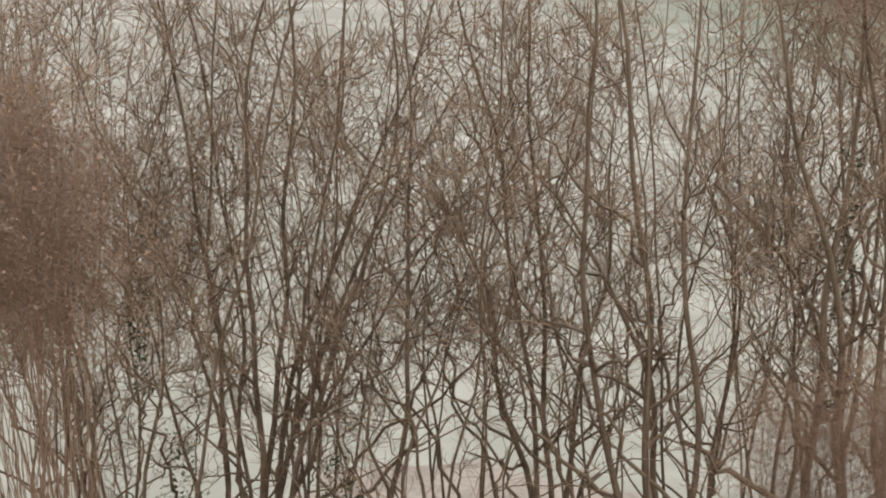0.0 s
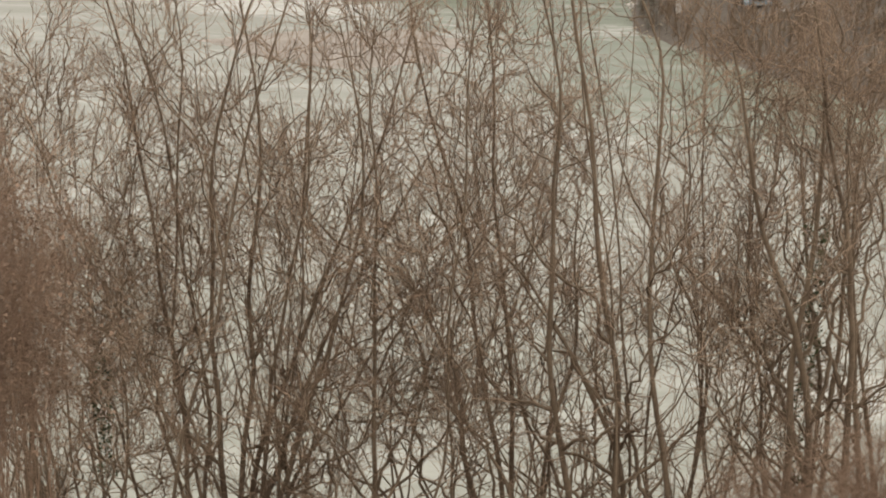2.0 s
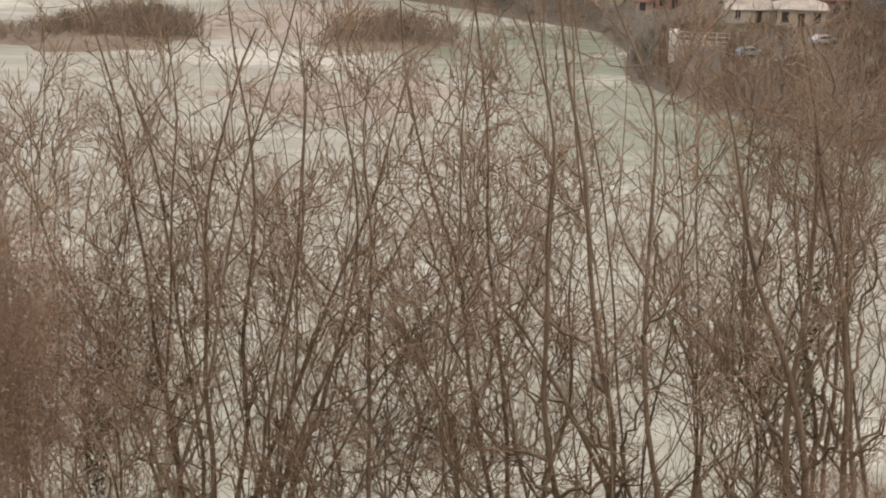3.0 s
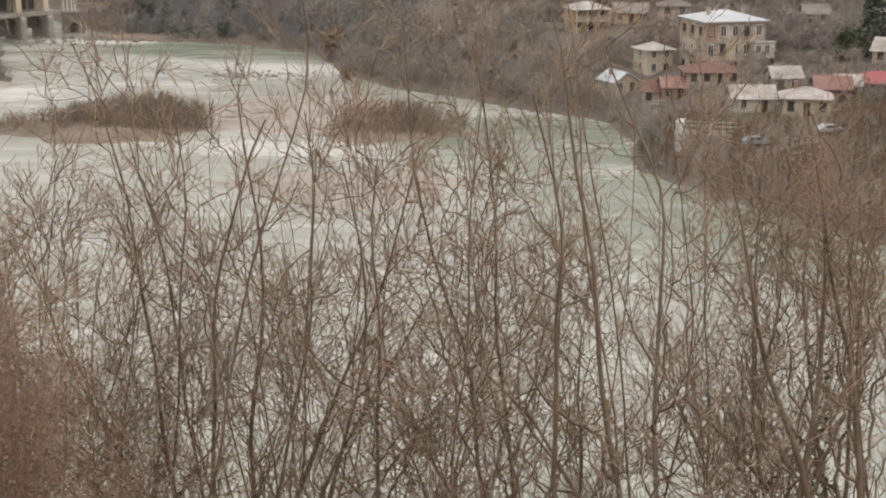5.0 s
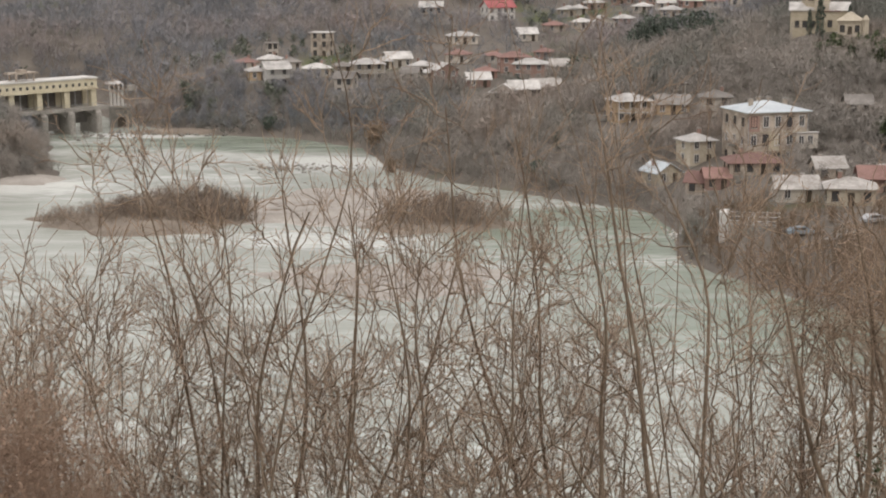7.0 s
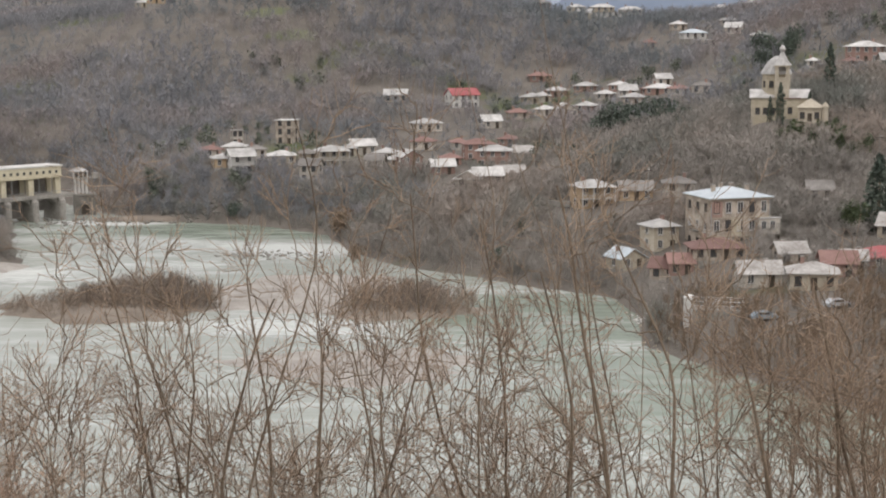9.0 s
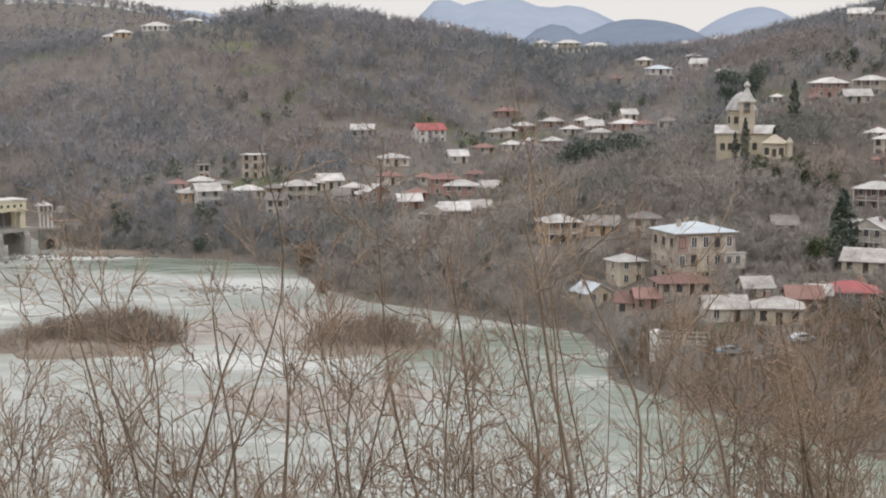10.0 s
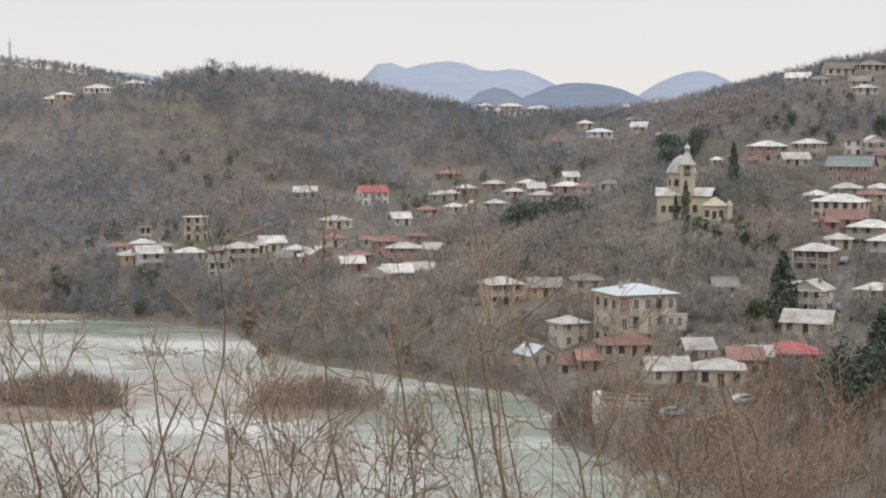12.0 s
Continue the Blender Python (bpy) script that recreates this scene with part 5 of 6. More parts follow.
# ---- cars and yard things ----
def car(x, y, yaw, paint, label):
    root = new("car")
    root.matrix_world = pose(x, y, gz(x, y) + 0.05, 0, 0, yaw)
    prof = [(-2.1, 0.35), (2.1, 0.35), (2.15, 0.75), (1.2, 0.9), (0.6, 1.4), (-1.2, 1.42), (-1.8, 0.95), (-2.15, 0.85)]
    bm = bmesh.new()
    a = [bm.verts.new((u, -0.82, z)) for u, z in prof]
    b = [bm.verts.new((u, 0.82, z)) for u, z in prof]
    for i in range(8):
        j = (i + 1) % 8
        bm.faces.new((a[i], a[j], b[j], b[i]))
    bm.faces.new(a[::-1])
    bm.faces.new(b)
    bmesh.ops.recalc_face_normals(bm, faces=bm.faces[:])
    bmesh.ops.bevel(bm, geom=bm.edges[:], offset=0.05, segments=2, affect="EDGES")
    body = part("body", bm, paint, root)
    for s in (-0.83, 0.825):
        part("side_window", boxes((-1.15, 0.55, s, s + 0.01, 0.98, 1.32)), GLASS, body)
    part("windscreen", boxes((0.72, 0.95, -0.7, 0.7, 1.0, 1.3)), GLASS, body)
    for u in (-1.3, 1.35):
        for s in (-0.84, 0.66):
            bm = lathe([(0.32, 0), (0.32, 0.18)], 14)
            bmesh.ops.rotate(bm, verts=bm.verts[:], cent=(0, 0, 0), matrix=Matrix.Rotation(radians(-90), 3, "X"))
            bmesh.ops.translate(bm, verts=bm.verts[:], vec=(u, s, 0.3))
            wheel = part("wheel", bm, RUBBER, root)
            part("rim", boxes((u - 0.14, u + 0.14, s - 0.012, s + 0.192, 0.16, 0.44)), METAL, wheel)
    return tagged(root, label, "car")


CARPAINT = mat("silver_paint", (0.42, 0.43, 0.44), (0.52, 0.53, 0.54), 1.0, 0.35, 0, 4, metal=0.3)
CARBLUE = mat("pale_blue_paint", (0.22, 0.29, 0.34), (0.30, 0.36, 0.40), 1.0, 0.35, 0, 4)
car(34.9, 234.4, 10, CARBLUE, "pale blue car parked by the river")
car(46.0, 235.5, 20, CARPAINT, "silver car parked beside the low house")
car(78.3, 313.4, 80, CARPAINT, "silver car parked on the village street")
car(77.7, 307.3, 80, CARBLUE, "pale blue car parked on the village street")
car(87.4, 337.9, 70, CARPAINT, "silver van parked on the village street")
car(-19.9, 379.5, 10, CARPAINT, "silver car parked by the river houses")


def strip(name, pts, wid, material, label, category, lift=0.12):
    """A road or path laid along points on the ground."""
    bm = bmesh.new()
    rows = []
    pts = [Vector(p) for p in pts]
    fine = []
    for a, b in zip(pts, pts[1:]):
        n = max(2, int((b - a).length / 3))
        fine += [a.lerp(b, i / n) for i in range(n)]
    fine.append(pts[-1])
    for i, p in enumerate(fine):
        d = (fine[min(i + 1, len(fine) - 1)] - fine[max(i - 1, 0)]).normalized()
        s = Vector((-d.y, d.x)) * wid / 2
        zc = max(gz(p.x, p.y), gz(p.x + s.x, p.y + s.y), gz(p.x - s.x, p.y - s.y)) + lift
        rows.append([bm.verts.new((p.x + s.x * k, p.y + s.y * k, zc + dz)) for k, dz in ((1, 0), (-1, 0), (-1, -1.2), (1, -1.2))])
    for a, b in zip(rows, rows[1:]):
        for i in range(4):
            j = (i + 1) % 4
            bm.faces.new((a[i], a[j], b[j], b[i]))
    bm.faces.new(rows[0])
    bm.faces.new(rows[-1][::-1])
    bmesh.ops.recalc_face_normals(bm, faces=bm.faces[:])
    return tagged(part(name, bm, material), label, category, kind="structure")


strip("path", [(38.0, 229.9), (41.6, 231.3), (45.0, 232.7)], 1.6, CONCRETE, "pale concrete path near the river", "path")
strip("road", [(73.1, 292.0), (78.3, 304.1), (82.4, 319.6), (86.9, 333.9)], 4.0, ROAD, "worn grey village street", "road")
strip("retaining_wall", [(-2.4, 348.0), (3.2, 343.0), (8.1, 336.9)], 0.6, CONCRETE, "pale low retaining wall", "wall", 1.1)


def landing(x, y, yaw):
    """A concrete landing with white rails above the river."""
    root = new("river_landing")
    root.matrix_world = pose(x, y, gz(x, y), 0, 0, yaw)
    part("slab", boxes((-4, 4, 0, 4, -2.5, 0.9)), CONCRETE, root)
    part("side_wall", boxes((-5.4, -4.004, 0, 3.5, -2.5, 2.8)), WHITE, root, "white rendered wall")
    for zz in (1.5, 2.2, 2.9):
        part("rail", boxes((-3.9, 3.9, 0.1, 0.2, zz, zz + 0.12)), WHITE, root)
    for k in range(5):
        u = -3.85 + k * 1.9
        share("post", POST, root, pose(u, 0.15, 0.9) @ Matrix.Diagonal((1, 1, 2.2, 1)))
    part("box", boxes((-1.4, 0.2, 1.2, 2.4, 0.904, 2.4)), WHITE, root)
    part("mast", boxes((-0.9, -0.75, 2.6, 2.75, 0.904, 6.0)), METAL, root)
    return tagged(root, "concrete river landing with white railings", "landing")


landing(28.8, 241.3, -8)


def mast(x, y, h):
    root = new("radio_mast")
    root.location = (x, y, gz(x, y))
    for a in range(3):
        u, v = 0.9 * math.cos(a * 2.094), 0.9 * math.sin(a * 2.094)
        bm = bmesh.new()
        box(bm, u - 0.16, u + 0.16, v - 0.16, v + 0.16, -1, h * 0.8)
        part("leg", bm, METAL, root)
    for k in range(int(h / 2.5)):
        part("brace", boxes((-0.95, 0.95, -0.95, 0.95, k * 2.2 + 1, k * 2.2 + 1.12)), METAL, root)
    part("aerial", boxes((-0.1, 0.1, -0.1, 0.1, h * 0.8, h)), METAL, root)
    return tagged(root, "grey lattice radio mast on the ridge", "mast")


mast(-342.9, 1243.6, 24.3)
mast(-318.1, 1255.3, 8.8)


def utility_pole(x, y, h=7.5):
    root = new("utility_pole")
    root.location = (x, y, gz(x, y))
    part("pole", lathe([(0.16, -0.5), (0.1, h)], 8), CONCRETE, root)
    part("crossarm", boxes((-0.9, 0.9, -0.06, 0.06, h - 0.7, h - 0.58)), DARK, root)
    lamp = part("lamp_arm", boxes((-0.04, 0.04, -1.3, -0.1, h - 0.25, h - 0.18)), METAL, root)
    part("lamp_head", boxes((-0.14, 0.14, -1.75, -1.25, h - 0.3, h - 0.16)), WHITE, lamp)
    return tagged(root, "grey concrete utility pole with street lamp", "pole", "village poles")


utility_pole(-25.2, 398.2)
utility_pole(-12.8, 418.8)
utility_pole(0.1, 377.0)
utility_pole(24.2, 331.1)
utility_pole(54.0, 456.8)
utility_pole(70.4, 355.1)
utility_pole(73.4, 336.1)
utility_pole(70.8, 291.5)
utility_pole(-50.8, 445.1)
utility_pole(-85.0, 437.8)
utility_pole(44.7, 523.1)


# ---- the bare trees on the slope before the camera ----
def tubes(P, R, sides):
    """Tapered tubes along polylines P (n, k, 3) with radii R (n, k): corners and quads."""
    n, k, _ = P.shape
    d = np.gradient(P, axis=1)
    d /= np.linalg.norm(d, axis=2, keepdims=True) + 1e-9
    a = np.cross(d, np.array([0.31, 0.9, 0.27]))
    a /= np.linalg.norm(a, axis=2, keepdims=True) + 1e-9
    b = np.cross(d, a)
    t = np.arange(sides) * 2 * math.pi / sides
    V = P[:, :, None] + R[:, :, None, None] * (a[:, :, None] * np.cos(t)[None, None, :, None] + b[:, :, None] * np.sin(t)[None, None, :, None])
    i = np.arange(n * k * sides).reshape(n, k, sides)
    j = np.roll(i, -1, axis=2)
    F = np.stack([i[:, :-1], j[:, :-1], j[:, 1:], i[:, 1:]], -1).reshape(-1, 4)
    return V.reshape(-1, 3), F


def smooth_line(pts, k):
    """k points on a smooth curve through the given ones."""
    p = np.array(pts, float)
    s = np.concatenate([[0], np.cumsum(np.linalg.norm(np.diff(p, axis=0), axis=1))])
    u = np.linspace(0, s[-1], k)
    q = np.stack([np.interp(u, s, p[:, c]) for c in range(3)], 1)
    for _ in range(3):
        q[1:-1] = 0.25 * q[:-2] + 0.5 * q[1:-1] + 0.25 * q[2:]
    return q


def sprout(P, R, rng, n, length, angle, k, lift, wob, start=0.2, thick=0.55, flat=0.6, ends=0.85):
    """Shoots off polylines P: n each, growing aside by about angle degrees and curving upwards."""
    m = len(P)
    par = np.repeat(np.arange(m), n)
    t = rng.uniform(start, 0.98, m * n) ** ends
    f = t * (P.shape[1] - 1)
    i = np.minimum(f.astype(int), P.shape[1] - 2)
    w = (f - i)[:, None]
    org = P[par, i] * (1 - w) + P[par, i + 1] * w
    rad = (R[par, i] * (1 - w[:, 0]) + R[par, i + 1] * w[:, 0])
    d = P[par, i + 1] - P[par, i]
    d /= np.linalg.norm(d, axis=1, keepdims=True) + 1e-9
    q = rng.normal(size=(m * n, 3)) * np.array([1.0, flat, 0.7])
    q -= (q * d).sum(1, keepdims=True) * d
    q /= np.linalg.norm(q, axis=1, keepdims=True) + 1e-9
    a = np.radians(rng.normal(angle, angle * 0.28, m * n))[:, None]
    g = d * np.cos(a) + q * np.sin(a)
    L = (rng.uniform(length[0], length[1], m * n) * (1.12 - 0.55 * t))[:, None, None]
    s = np.linspace(0, 1, k)[None, :, None]
    up = np.array([0, 0, 1.0])
    path = org[:, None] + g[:, None] * s * L + up * (s ** 2) * L * lift
    jit = np.cumsum(rng.normal(size=(m * n, k, 3)), axis=1) * wob * L / k
    jit -= jit[:, :1]
    path = path + jit
    r0 = np.minimum(rad * thick, 0.032 * L[:, 0, 0] ** 0.9 + 0.002)
    return path, r0[:, None] * (1 - 0.78 * s[:, :, 0])


def bare_tree(name, y, base, stems, seed, label, r0=0.11, material=None, dense=1.0, y_spread=1.2, tips=1.0, forks=2):
    """A leafless tree. base: x at the foot; stems: lists of (x, z) that each stem passes through, in the plane at distance y, with depth added."""
    rng = np.random.default_rng(seed)
    root = new(name)
    g = gz(base, y)
    root.location = (base, y, g)
    off = np.array([base, y, g])
    SP, SR = [], []
    for pts in stems:
        dy = rng.normal() * y_spread
        line = [(base + rng.normal() * 0.12, y, g - 0.3)]
        n = len(pts)
        for j, (x, z) in enumerate(pts):
            line.append((x, y + dy * (j + 1) / n, z))
        q = smooth_line(line, 26)
        sway = np.cumsum(rng.normal(size=(26, 3)), axis=0) * 0.085
        q += sway - sway[:1] - np.linspace(0, 1, 26)[:, None] * (sway[-1:] - sway[:1])
        q[1:-1] = 0.25 * q[:-2] + 0.5 * q[1:-1] + 0.25 * q[2:]
        reach = np.linspace(0, 1, 26)
        SP.append(q)
        SR.append(r0 * rng.uniform(0.6, 1.0) * (1 - 0.86 * reach ** 0.8))
    # forks: leaders that part from a stem and bend upwards again
    if dense > 0.3:
        for q, r in list(zip(SP, SR)):
            for k in range(forks):
                i0 = int(rng.integers(5, 17))
                d = q[min(i0 + 3, 25)] - q[i0]
                d /= np.linalg.norm(d)
                side = np.array([rng.choice((-1.0, 1.0)), rng.normal() * 0.5, 0.0])
                side -= (side @ d) * d
                side /= np.linalg.norm(side)
                L = np.linalg.norm(q[-1] - q[i0]) * rng.uniform(0.55, 0.95)
                u = np.linspace(0, 1, 26)[:, None]
                lean = rng.uniform(0.3, 0.62)
                p = q[i0] + d * u * L * (1 - 0.25 * lean) + side * L * lean * (1.35 * u - 0.55 * u ** 2) + np.array([0, 0, 0.10]) * L * u ** 2
                bend = np.cumsum(rng.normal(size=(26, 3)), axis=0) * 0.014 * L
                p += bend - bend[:1]
                SP.append(p)
                SR.append(r[i0] * 0.72 * (1 - 0.88 * u[:, 0] ** 0.8))
    SP, SR = np.array(SP), np.array(SR)
    for q, r in zip(SP, SR):
        v, f = tubes(q[None], r[None], 7)
        ob = new("stem", mesh_from("stem", v - off, f, BARK))
        ob.data.polygons.foreach_set("use_smooth", np.ones(len(f), bool))
        ob.parent = root
    few = 1.0 if dense > 0.3 else 2.5
    P1, R1 = sprout(SP, SR, rng, max(2, int(8 * dense * few)), (0.9 * tips, 3.0 * tips), 48, 10, 0.30, 0.34, 0.10, 0.68, ends=0.48)
    P2, R2 = sprout(P1, R1, rng, max(3, int(8 * dense)), (0.45 * tips, 1.35 * tips), 42, 5, 0.2, 0.34, 0.1, 0.65)
    P3, R3 = sprout(P2, R2, rng, 4, (0.2, 0.7), 42, 3, 0.14, 0.3, 0.1, 0.75)
    P4, R4 = sprout(SP, SR, rng, max(2, int(15 * dense * few)), (0.45 * tips, 1.3 * tips), 48, 5, 0.2, 0.32, 0.1, 0.35, ends=0.4)
    R3 = np.maximum(R3, 0.0046)
    for q, r in zip(P1, np.maximum(R1, 0.0095)):
        v, f = tubes(q[None], r[None], 5)
        b = new("branch", mesh_from("branch", v - off, f, BARK))
        b.parent = root
    vs, fs, o = [], [], 0
    for P, R in ((P2, np.maximum(R2, 0.0072)), (P3, R3), (P4, np.maximum(R4, 0.0065))):
        v, f = tubes(P, R, 3)
        vs.append(v - off), fs.append(f + o)
        o += len(v)
    c = new("crown", mesh_from("crown", np.concatenate(vs), np.concatenate(fs), material or TWIG))
    c.parent = root
    tagged(c, kind="stuff")
    return tagged(root, label, "tree", "bare trees on the slope")


bare_tree("bare_tree", 26.0, -5.71, [[(-6.59, 35.64), (-7.45, 38.26), (-8.52, 40.60), (-8.80, 42.03)], [(-6.29, 36.25), (-6.53, 39.61), (-6.81, 41.89), (-7.14, 44.41), (-7.76, 45.78)], [(-5.86, 36.27), (-6.05, 39.08), (-6.20, 41.19), (-6.57, 44.23)], [(-5.66, 35.68), (-5.89, 37.98), (-5.46, 40.70), (-5.43, 43.98), (-5.57, 45.19)], [(-5.05, 36.30), (-4.81, 39.13), (-4.68, 41.75), (-4.82, 44.93)], [(-4.45, 36.91), (-3.79, 38.62), (-3.16, 40.05), (-2.66, 41.20), (-2.08, 42.62), (-1.81, 43.97)], [(-4.04, 36.35), (-3.18, 38.32), (-2.36, 40.08), (-1.29, 41.65)], [(-3.62, 35.90), (-2.35, 37.57), (-1.04, 38.84)]], 1, "many-stemmed bare grey-brown tree on the steep slope", 0.10, None, 0.9, forks=1)
bare_tree("bare_tree", 25.2, -5.37, [[(-6.96, 36.02), (-8.06, 38.23), (-9.08, 39.48)], [(-5.16, 36.68), (-5.11, 39.42), (-5.12, 41.76), (-4.13, 44.79)], [(-4.53, 36.71), (-4.07, 39.14), (-3.83, 41.50), (-3.58, 44.81)], [(-4.13, 36.27), (-3.28, 38.75), (-2.87, 41.04), (-3.04, 43.91)]], 2, "many-stemmed bare grey-brown tree on the steep slope", 0.10, None, 0.9, forks=1)
bare_tree("bare_tree", 24.0, -2.41, [[(-2.51, 36.29), (-2.67, 38.64), (-2.79, 39.95), (-2.64, 41.89), (-2.54, 43.81)], [(-2.31, 35.18), (-1.58, 37.21), (-1.13, 38.70)], [(-2.44, 35.62), (-3.15, 36.92), (-3.92, 37.74)]], 3, "slender bare tree with spreading twigs", 0.090, None, 1.00)
bare_tree("bare_tree", 27.0, 0.39, [[(0.09, 36.54), (-0.22, 39.48), (-0.39, 41.61), (-0.68, 44.58), (-0.90, 45.79)], [(-0.27, 36.05), (-0.87, 38.57), (-1.33, 40.74), (-1.71, 42.59), (-2.04, 45.12), (-2.14, 46.22)], [(-0.67, 34.81), (-1.21, 36.95), (-1.91, 37.96), (-2.45, 39.07)], [(0.40, 35.60), (0.78, 36.80), (0.90, 38.64), (1.12, 40.40)]], 4, "tall bare tree with two dark upright stems", 0.125, None, 0.90)
bare_tree("bare_tree", 25.0, 2.40, [[(2.01, 37.55), (1.57, 40.76), (1.07, 43.14), (0.57, 45.37), (0.36, 46.64)], [(1.53, 35.51), (0.98, 37.50), (1.00, 39.93), (0.80, 42.19), (0.11, 45.36)], [(2.39, 36.24), (1.93, 38.83), (1.96, 41.26), (2.26, 43.54), (1.13, 46.06)], [(1.86, 36.66), (0.37, 38.97), (-0.94, 40.87)]], 5, "tallest bare tree rising above the others", 0.125, None, 0.90)
bare_tree("bare_tree", 25.5, 2.55, [[(2.05, 37.32), (0.47, 46.68), (0.32, 47.21), (0.22, 48.17), (0.19, 48.96), (0.16, 49.26), (0.09, 49.51)]], 6, "tallest thin bare leader rising above the others", 0.045, None, 0.16, 0.2, 0.3)
bare_tree("bare_tree", 28.0, 3.44, [[(3.86, 35.26), (3.67, 37.55), (3.16, 38.58), (2.22, 40.00), (1.72, 41.40)], [(3.84, 35.51), (3.79, 38.37), (3.44, 40.37), (3.37, 42.50), (3.33, 44.21)], [(3.32, 33.46), (2.68, 34.58), (2.77, 38.10), (2.99, 40.90), (2.52, 44.48)]], 7, "slender bare tree with bent stems", 0.090, None, 0.90)
bare_tree("bare_tree", 29.0, 4.82, [[(5.02, 33.52), (4.63, 37.78), (4.15, 40.65), (4.16, 43.95)], [(4.49, 32.96), (3.80, 35.78), (3.55, 38.92), (3.82, 42.06)], [(5.09, 34.05), (5.32, 36.35), (5.49, 38.99), (5.42, 41.67)]], 8, "thin bare tree among taller ones", 0.085, None, 0.90)
bare_tree("bare_tree", 25.0, 6.15, [[(5.49, 37.27), (5.15, 40.39), (4.78, 42.50), (4.31, 44.49), (4.34, 45.01)], [(5.42, 36.16), (4.78, 38.53), (4.08, 40.35), (3.76, 41.81), (3.21, 43.93)], [(5.25, 36.38), (4.52, 37.77), (3.65, 38.90), (2.82, 39.79)], [(5.83, 37.29), (5.66, 40.40), (5.91, 42.81)], [(5.52, 38.35), (4.81, 41.36), (5.08, 43.80)]], 9, "thick bare tree with ivy on its trunk", 0.150, None, 0.90)
bare_tree("bare_tree", 30.0, -11.36, [[(-11.35, 31.85), (-11.59, 34.63), (-11.75, 38.01)], [(-11.08, 32.72), (-10.52, 35.48), (-10.36, 38.68), (-10.70, 41.40)], [(-10.96, 31.87), (-9.96, 34.70), (-9.33, 38.09), (-9.35, 42.35)]], 10, "bare young tree on the slope", 0.085, None, 0.90)
bare_tree("bare_tree", 31.0, -9.67, [[(-10.08, 31.95), (-10.91, 33.07), (-12.04, 33.58)], [(-9.34, 31.10), (-9.65, 34.25), (-9.27, 37.74), (-8.77, 41.45)], [(-10.49, 31.78), (-10.84, 35.30), (-11.45, 38.31), (-11.39, 41.38)]], 11, "bare young tree with thin stems", 0.085, None, 0.90)
bare_tree("bare_tree", 34.0, -4.81, [[(-5.03, 30.92), (-5.09, 35.43), (-5.41, 39.54), (-5.58, 43.08)], [(-4.47, 30.95), (-3.62, 35.48), (-3.10, 39.61), (-3.35, 42.77)], [(-4.90, 29.97), (-6.08, 33.93), (-6.62, 38.16)]], 12, "bare tree standing further down the slope", 0.065, None, 0.60, forks=1)
bare_tree("bare_tree", 36.0, -1.38, [[(-1.62, 30.04), (-1.99, 34.76), (-1.79, 39.10), (-1.60, 42.45)], [(-1.18, 30.06), (-0.58, 34.52), (0.25, 38.33), (0.23, 42.10)]], 13, "bare tree standing further down the slope", 0.065, None, 0.60, forks=1)
bare_tree("bare_tree", 35.0, 2.21, [[(1.82, 30.74), (1.05, 35.28), (0.08, 39.44), (-0.42, 42.78)], [(2.10, 30.75), (2.01, 35.02), (2.55, 39.24), (2.55, 43.10)]], 14, "bare tree standing further down the slope", 0.065, None, 0.60, forks=1)
bare_tree("bare_tree", 36.0, 7.20, [[(6.60, 30.45), (5.61, 35.07), (5.75, 39.34), (5.70, 42.49)], [(7.03, 30.47), (7.27, 34.84), (7.33, 39.11), (7.76, 42.03)]], 15, "bare tree standing further down the slope", 0.065, None, 0.60, forks=1)
bare_tree("bare_tree", 33.0, -15.06, [[(-14.39, 30.98), (-13.61, 35.48), (-12.19, 38.95), (-11.42, 41.66)], [(-14.67, 30.96), (-14.84, 35.43), (-13.88, 40.07)]], 16, "bare tree at the edge of the thicket", 0.070, None, 0.90)
bare_tree("bare_tree", 33.0, 10.23, [[(9.53, 32.17), (8.48, 36.36), (7.48, 39.58), (6.94, 42.14)], [(9.79, 32.19), (9.59, 36.40), (8.75, 40.74)]], 17, "bare tree at the edge of the thicket", 0.070, None, 0.90)
bare_tree("bare_tree", 30.0, -5.55, [[(-5.56, 32.99), (-5.09, 37.00), (-4.09, 40.67), (-3.82, 44.65)], [(-5.31, 33.00), (-6.15, 37.21), (-7.18, 40.58), (-7.20, 44.37)], [(-5.70, 32.42), (-4.88, 35.72), (-3.42, 39.04), (-2.52, 43.62)]], 18, "bare tree behind the many-stemmed one", 0.055, None, 0.4, forks=1)
bare_tree("bare_tree", 31.0, -2.25, [[(-2.41, 32.62), (-2.57, 36.71), (-3.06, 40.43), (-3.73, 44.19)], [(-2.16, 32.64), (-1.59, 36.48), (-0.73, 40.27), (-0.41, 44.47)], [(-2.28, 32.06), (-3.30, 35.08), (-4.49, 38.42), (-4.89, 42.02)]], 19, "bare tree with a wide airy crown", 0.055, None, 0.45, forks=1)
bare_tree("bare_tree", 32.0, 0.94, [[(0.89, 32.27), (1.08, 36.46), (0.52, 40.76), (0.47, 44.68)], [(0.63, 32.25), (-0.13, 35.74), (-1.22, 39.47), (-1.55, 43.97)]], 20, "bare tree with a wide airy crown", 0.055, None, 0.5, forks=1)
bare_tree("bare_tree", 30.0, 4.39, [[(3.96, 33.47), (3.20, 37.33), (2.69, 41.34), (2.76, 44.79)], [(4.20, 33.48), (4.56, 37.38), (4.96, 41.40), (4.56, 44.41)]], 21, "bare tree with a wide airy crown", 0.055, None, 0.5, forks=1)
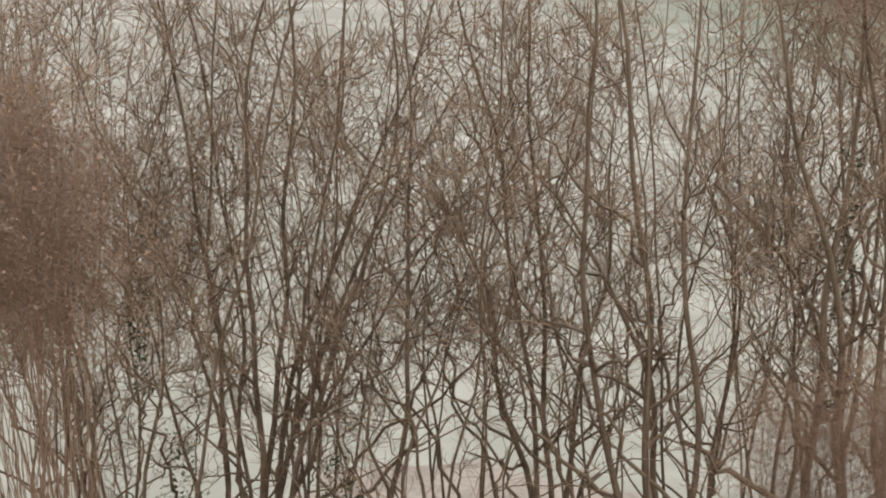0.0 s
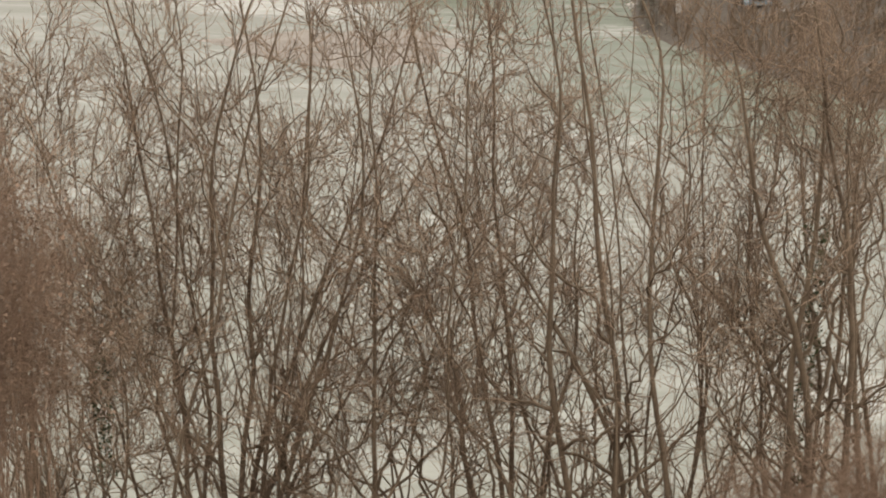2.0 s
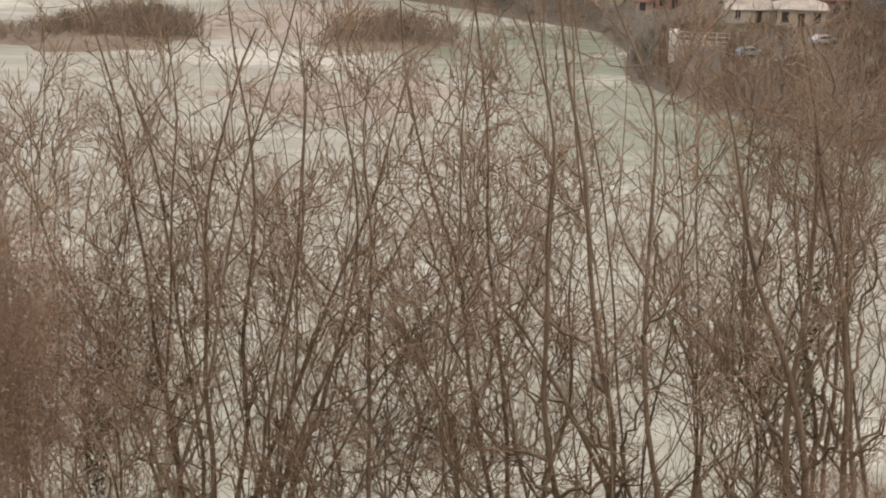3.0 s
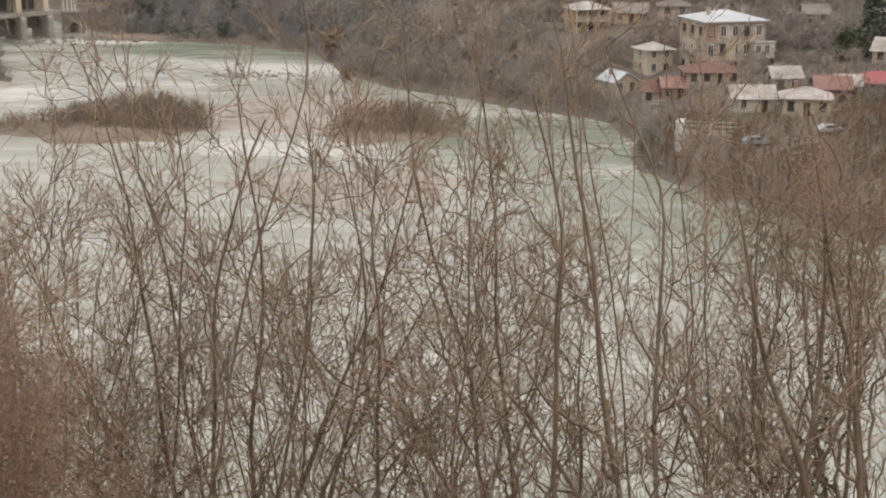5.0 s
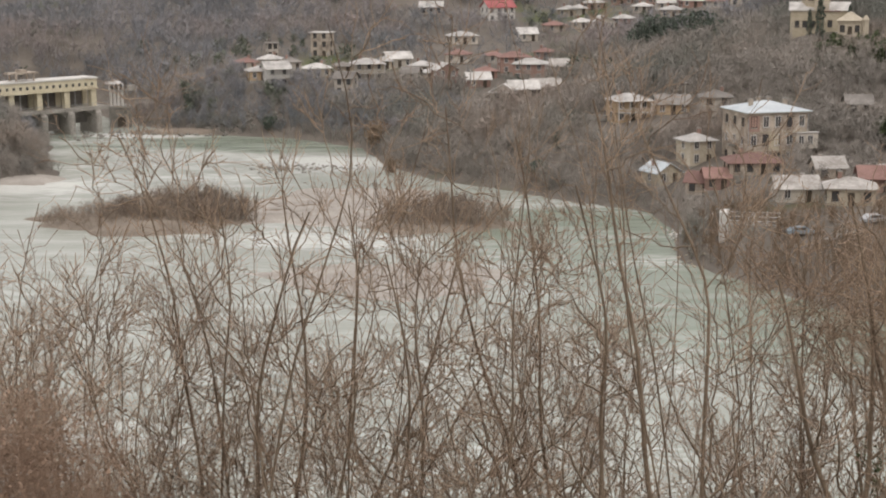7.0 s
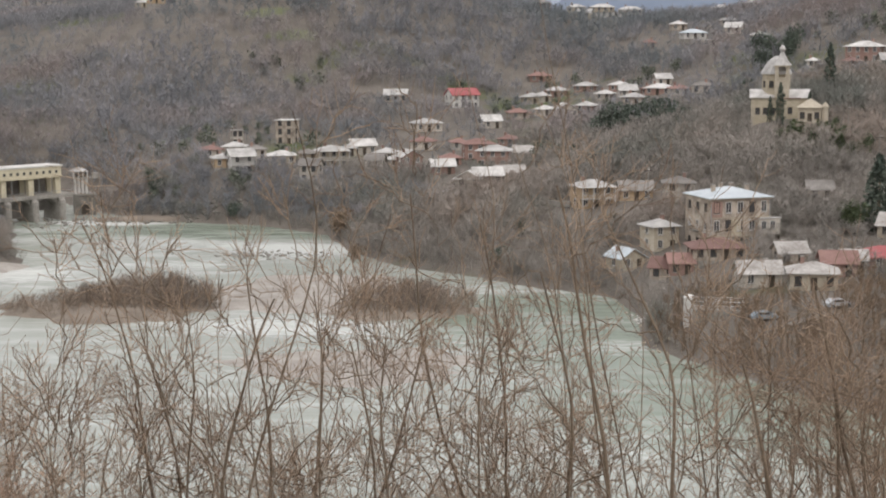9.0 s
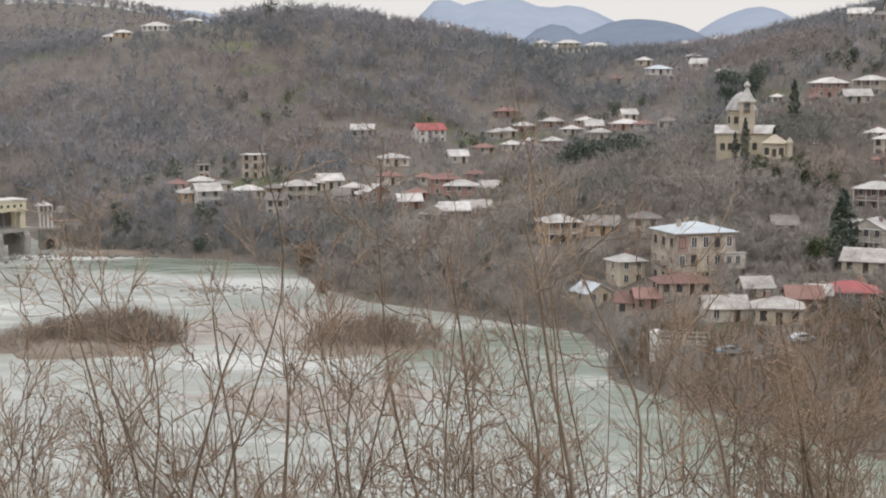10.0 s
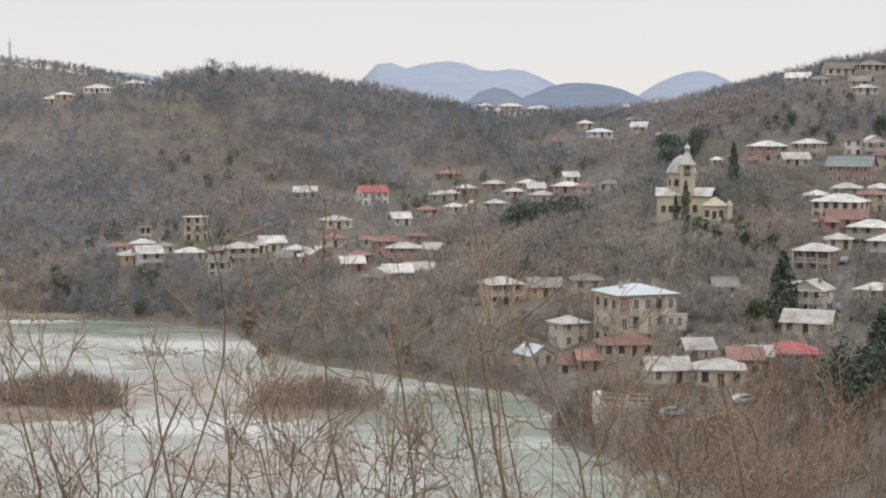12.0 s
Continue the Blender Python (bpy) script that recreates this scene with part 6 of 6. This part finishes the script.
bare_tree("bare_tree", 30.0, -10.58, [[(-10.37, 32.75), (-10.16, 36.80), (-9.11, 40.99), (-8.77, 44.12)], [(-10.12, 32.76), (-10.89, 36.77), (-11.68, 40.91), (-10.69, 43.87)]], 22, "bare tree with a wide airy crown", 0.060, None, 0.80)
bare_tree("bare_tree", 24.0, -1.74, [[(-0.86, 46.14), (-0.87, 46.94), (-0.93, 47.65), (-1.04, 48.26), (-1.08, 48.48)]], 23, "slim bare reddish tree reaching high", 0.060, None, 0.55, 1.2, 0.75)
bare_tree("bare_tree", 23.0, 1.93, [[(0.64, 46.14), (0.40, 46.81), (0.25, 47.38), (0.03, 47.96)]], 24, "slim pale bare tree leaning aside", 0.060, None, 0.50, 1.2, 0.75)
bare_tree("bare_tree", 25.0, 1.16, [[(0.29, 46.27), (-0.02, 46.85), (-0.37, 47.34)]], 25, "slim bare leaning tree", 0.055, None, 0.50, 1.2, 0.75)
bare_tree("bare_tree", 24.0, -6.76, [[(-3.06, 46.14), (-3.18, 46.76), (-3.28, 47.30), (-3.36, 47.91)]], 26, "slim dark bare tree", 0.060, None, 0.55, 1.2, 0.75)


bare_tree("bare_tree", 25.0, -7.9, [[(-8.6, 36.5), (-9.3, 39.5), (-9.7, 42.0)], [(-8.1, 36.8), (-8.5, 40.0), (-8.9, 43.2)], [(-7.7, 36.6), (-7.6, 40.2), (-7.9, 43.6)], [(-7.3, 36.2), (-6.8, 39.2), (-6.6, 42.4)]], 27, "bare tree with fine reddish twigs", 0.07, None, 1.0)
bare_tree("bare_tree", 28.0, -10.2, [[(-10.5, 34.5), (-10.9, 38.5), (-11.2, 41.6)], [(-10.0, 34.6), (-9.8, 38.8), (-10.1, 42.6)], [(-9.6, 34.2), (-8.9, 37.9), (-8.7, 41.5)]], 28, "bare tree with fine reddish twigs", 0.07, None, 1.0)


bare_tree("bare_tree", 25.0, 5.25, [[(5.05, 35.0), (5.0, 38.5), (4.9, 41.0), (4.8, 43.4)], [(5.1, 34.6), (5.5, 37.6), (5.7, 40.6), (5.6, 42.8)]], 29, "thick dark bare tree with ivy round its trunk", 0.16, None, 0.6)
bare_tree("bare_tree", 26.0, 7.2, [[(6.6, 36.0), (5.9, 39.0), (5.4, 42.0)], [(6.9, 36.5), (6.5, 39.5), (6.4, 42.3)], [(6.2, 35.5), (5.2, 37.5), (4.2, 39.5)]], 30, "dark bare tree with crooked spreading limbs", 0.09, None, 0.6)


bare_tree("bare_tree", 25.5, -4.2, [[(-4.6, 36.5), (-5.0, 40.0), (-5.4, 43.4)], [(-4.2, 36.8), (-4.4, 40.4), (-4.6, 44.3)], [(-3.9, 36.6), (-3.7, 40.2), (-3.7, 44.2)], [(-3.6, 36.4), (-3.0, 39.8), (-2.8, 43.7)]], 31, "bare tree with a rounded crown of fine twigs", 0.06, None, 0.75, forks=1)


def thicket(x, y, h, wid, n, seed, label, leaves=0):
    """A bush of thin shoots that spread from a narrow foot into a dense rounded head of fine twigs and a few dry leaves."""
    rng = np.random.default_rng(seed)
    root = new("bush")
    g = gz(x, y)
    root.location = (x, y, g)
    k = 12
    s = np.linspace(0, 1, k)[None, :, None]
    a, rr = rng.uniform(0, 2 * math.pi, n), np.sqrt(rng.uniform(0, 1, n))
    foot = np.stack([rng.normal(size=n) * wid * 0.15, rng.normal(size=n) * wid * 0.15, np.full(n, -0.2)], -1)
    tip = np.stack([rr * np.cos(a) * wid, rr * np.sin(a) * wid * 0.8, h * (1 - 0.10 * rr ** 2) * rng.uniform(0.92, 1.0, n)], -1)
    P = foot[:, None] + (tip - foot)[:, None] * np.concatenate([s ** 1.5, s ** 1.5, s], -1)
    P += np.cumsum(rng.normal(size=(n, k, 3)), axis=1) * np.array([0.04, 0.04, 0.02])
    R = 0.0055 * (1 - 0.7 * s[:, :, 0]) * np.ones((n, 1))
    for q, r in zip(P, R):
        v, f = tubes(q[None], r[None], 5)
        st = new("shoot", mesh_from("shoot", v, f, SHRUB))
        st.parent = root
    P1, R1 = sprout(P, R, rng, 18, (0.25, 0.7), 62, 4, 0.05, 0.4, 0.66, 0.5)
    P2, R2 = sprout(P1, R1, rng, 7, (0.1, 0.34), 58, 3, 0.0, 0.4, 0.1, 0.6)
    v1, f1 = tubes(P1, np.clip(R1, 0.0014, 0.003), 3)
    v2, f2 = tubes(P2, np.clip(R2, 0.0009, 0.0018), 3)
    tw = tagged(new("crown", mesh_from("crown", np.concatenate([v1, v2]), np.concatenate([f1, f2 + len(v1)]), SHRUB)), kind="stuff")
    tw.parent = root
    if leaves:
        pick = rng.integers(0, len(P2), leaves)
        t = P2[pick, -1][:, None] + rng.normal(size=(leaves, 3, 3)) * 0.011
        dry = tagged(new("dry_leaves", mesh_from("dry_leaves", t.reshape(-1, 3), np.arange(leaves * 3).reshape(-1, 3), SHRUB)), "withered reddish-brown leaves", kind="stuff")
        dry.parent = root
    return tagged(root, label, "bush")


thicket(-3.30, 9.0, 46.45 - gz(-3.30, 9.0), 0.55, 46, 40, "dense reddish-brown bush close to the path", 5000)
thicket(-3.95, 10.0, 46.0 - gz(-3.95, 10.0), 0.7, 34, 41, "dense reddish-brown bush close to the path", 2500)
thicket(2.27, 13.0, 4.32, 0.6, 26, 43, "low reddish-brown bush on the slope")
thicket(3.03, 13.0, 4.83, 0.8, 34, 44, "low reddish-brown bush on the slope")
thicket(3.41, 12.0, 4.78, 0.8, 26, 45, "low reddish-brown bush on the slope")


def ivy_on(x, y, z0, z1, rad, seed, label):
    """Ivy leaves round a stem between two heights."""
    rng = np.random.default_rng(seed)
    n = 620
    z = rng.uniform(z0, z1, n)
    a, r = rng.uniform(0, 2 * math.pi, n), rad * rng.uniform(0.4, 1.0, n) * (1 + 0.4 * np.sin(z * 3.1))
    p = np.stack([x + r * np.cos(a), y + r * np.sin(a), z], -1)
    t = p[:, None] + rng.normal(size=(n, 3, 3)) * 0.028
    return tagged(new("ivy", mesh_from("ivy", t.reshape(-1, 3), np.arange(n * 3).reshape(-1, 3), IVY)), label, "ivy")


ivy_on(5.02, 24.95, 35.5, 40.9, 0.24, 0, "green ivy climbing a bare stem")
ivy_on(-6.83, 25.6, 31.99, 34.51, 0.45, 1, "green ivy climbing a bare stem")
ivy_on(-3.81, 25.6, 32.18, 34.18, 0.40, 2, "green ivy climbing a bare stem")
ivy_on(-7.54, 25.8, 35.09, 37.66, 0.20, 3, "green ivy climbing a bare stem")
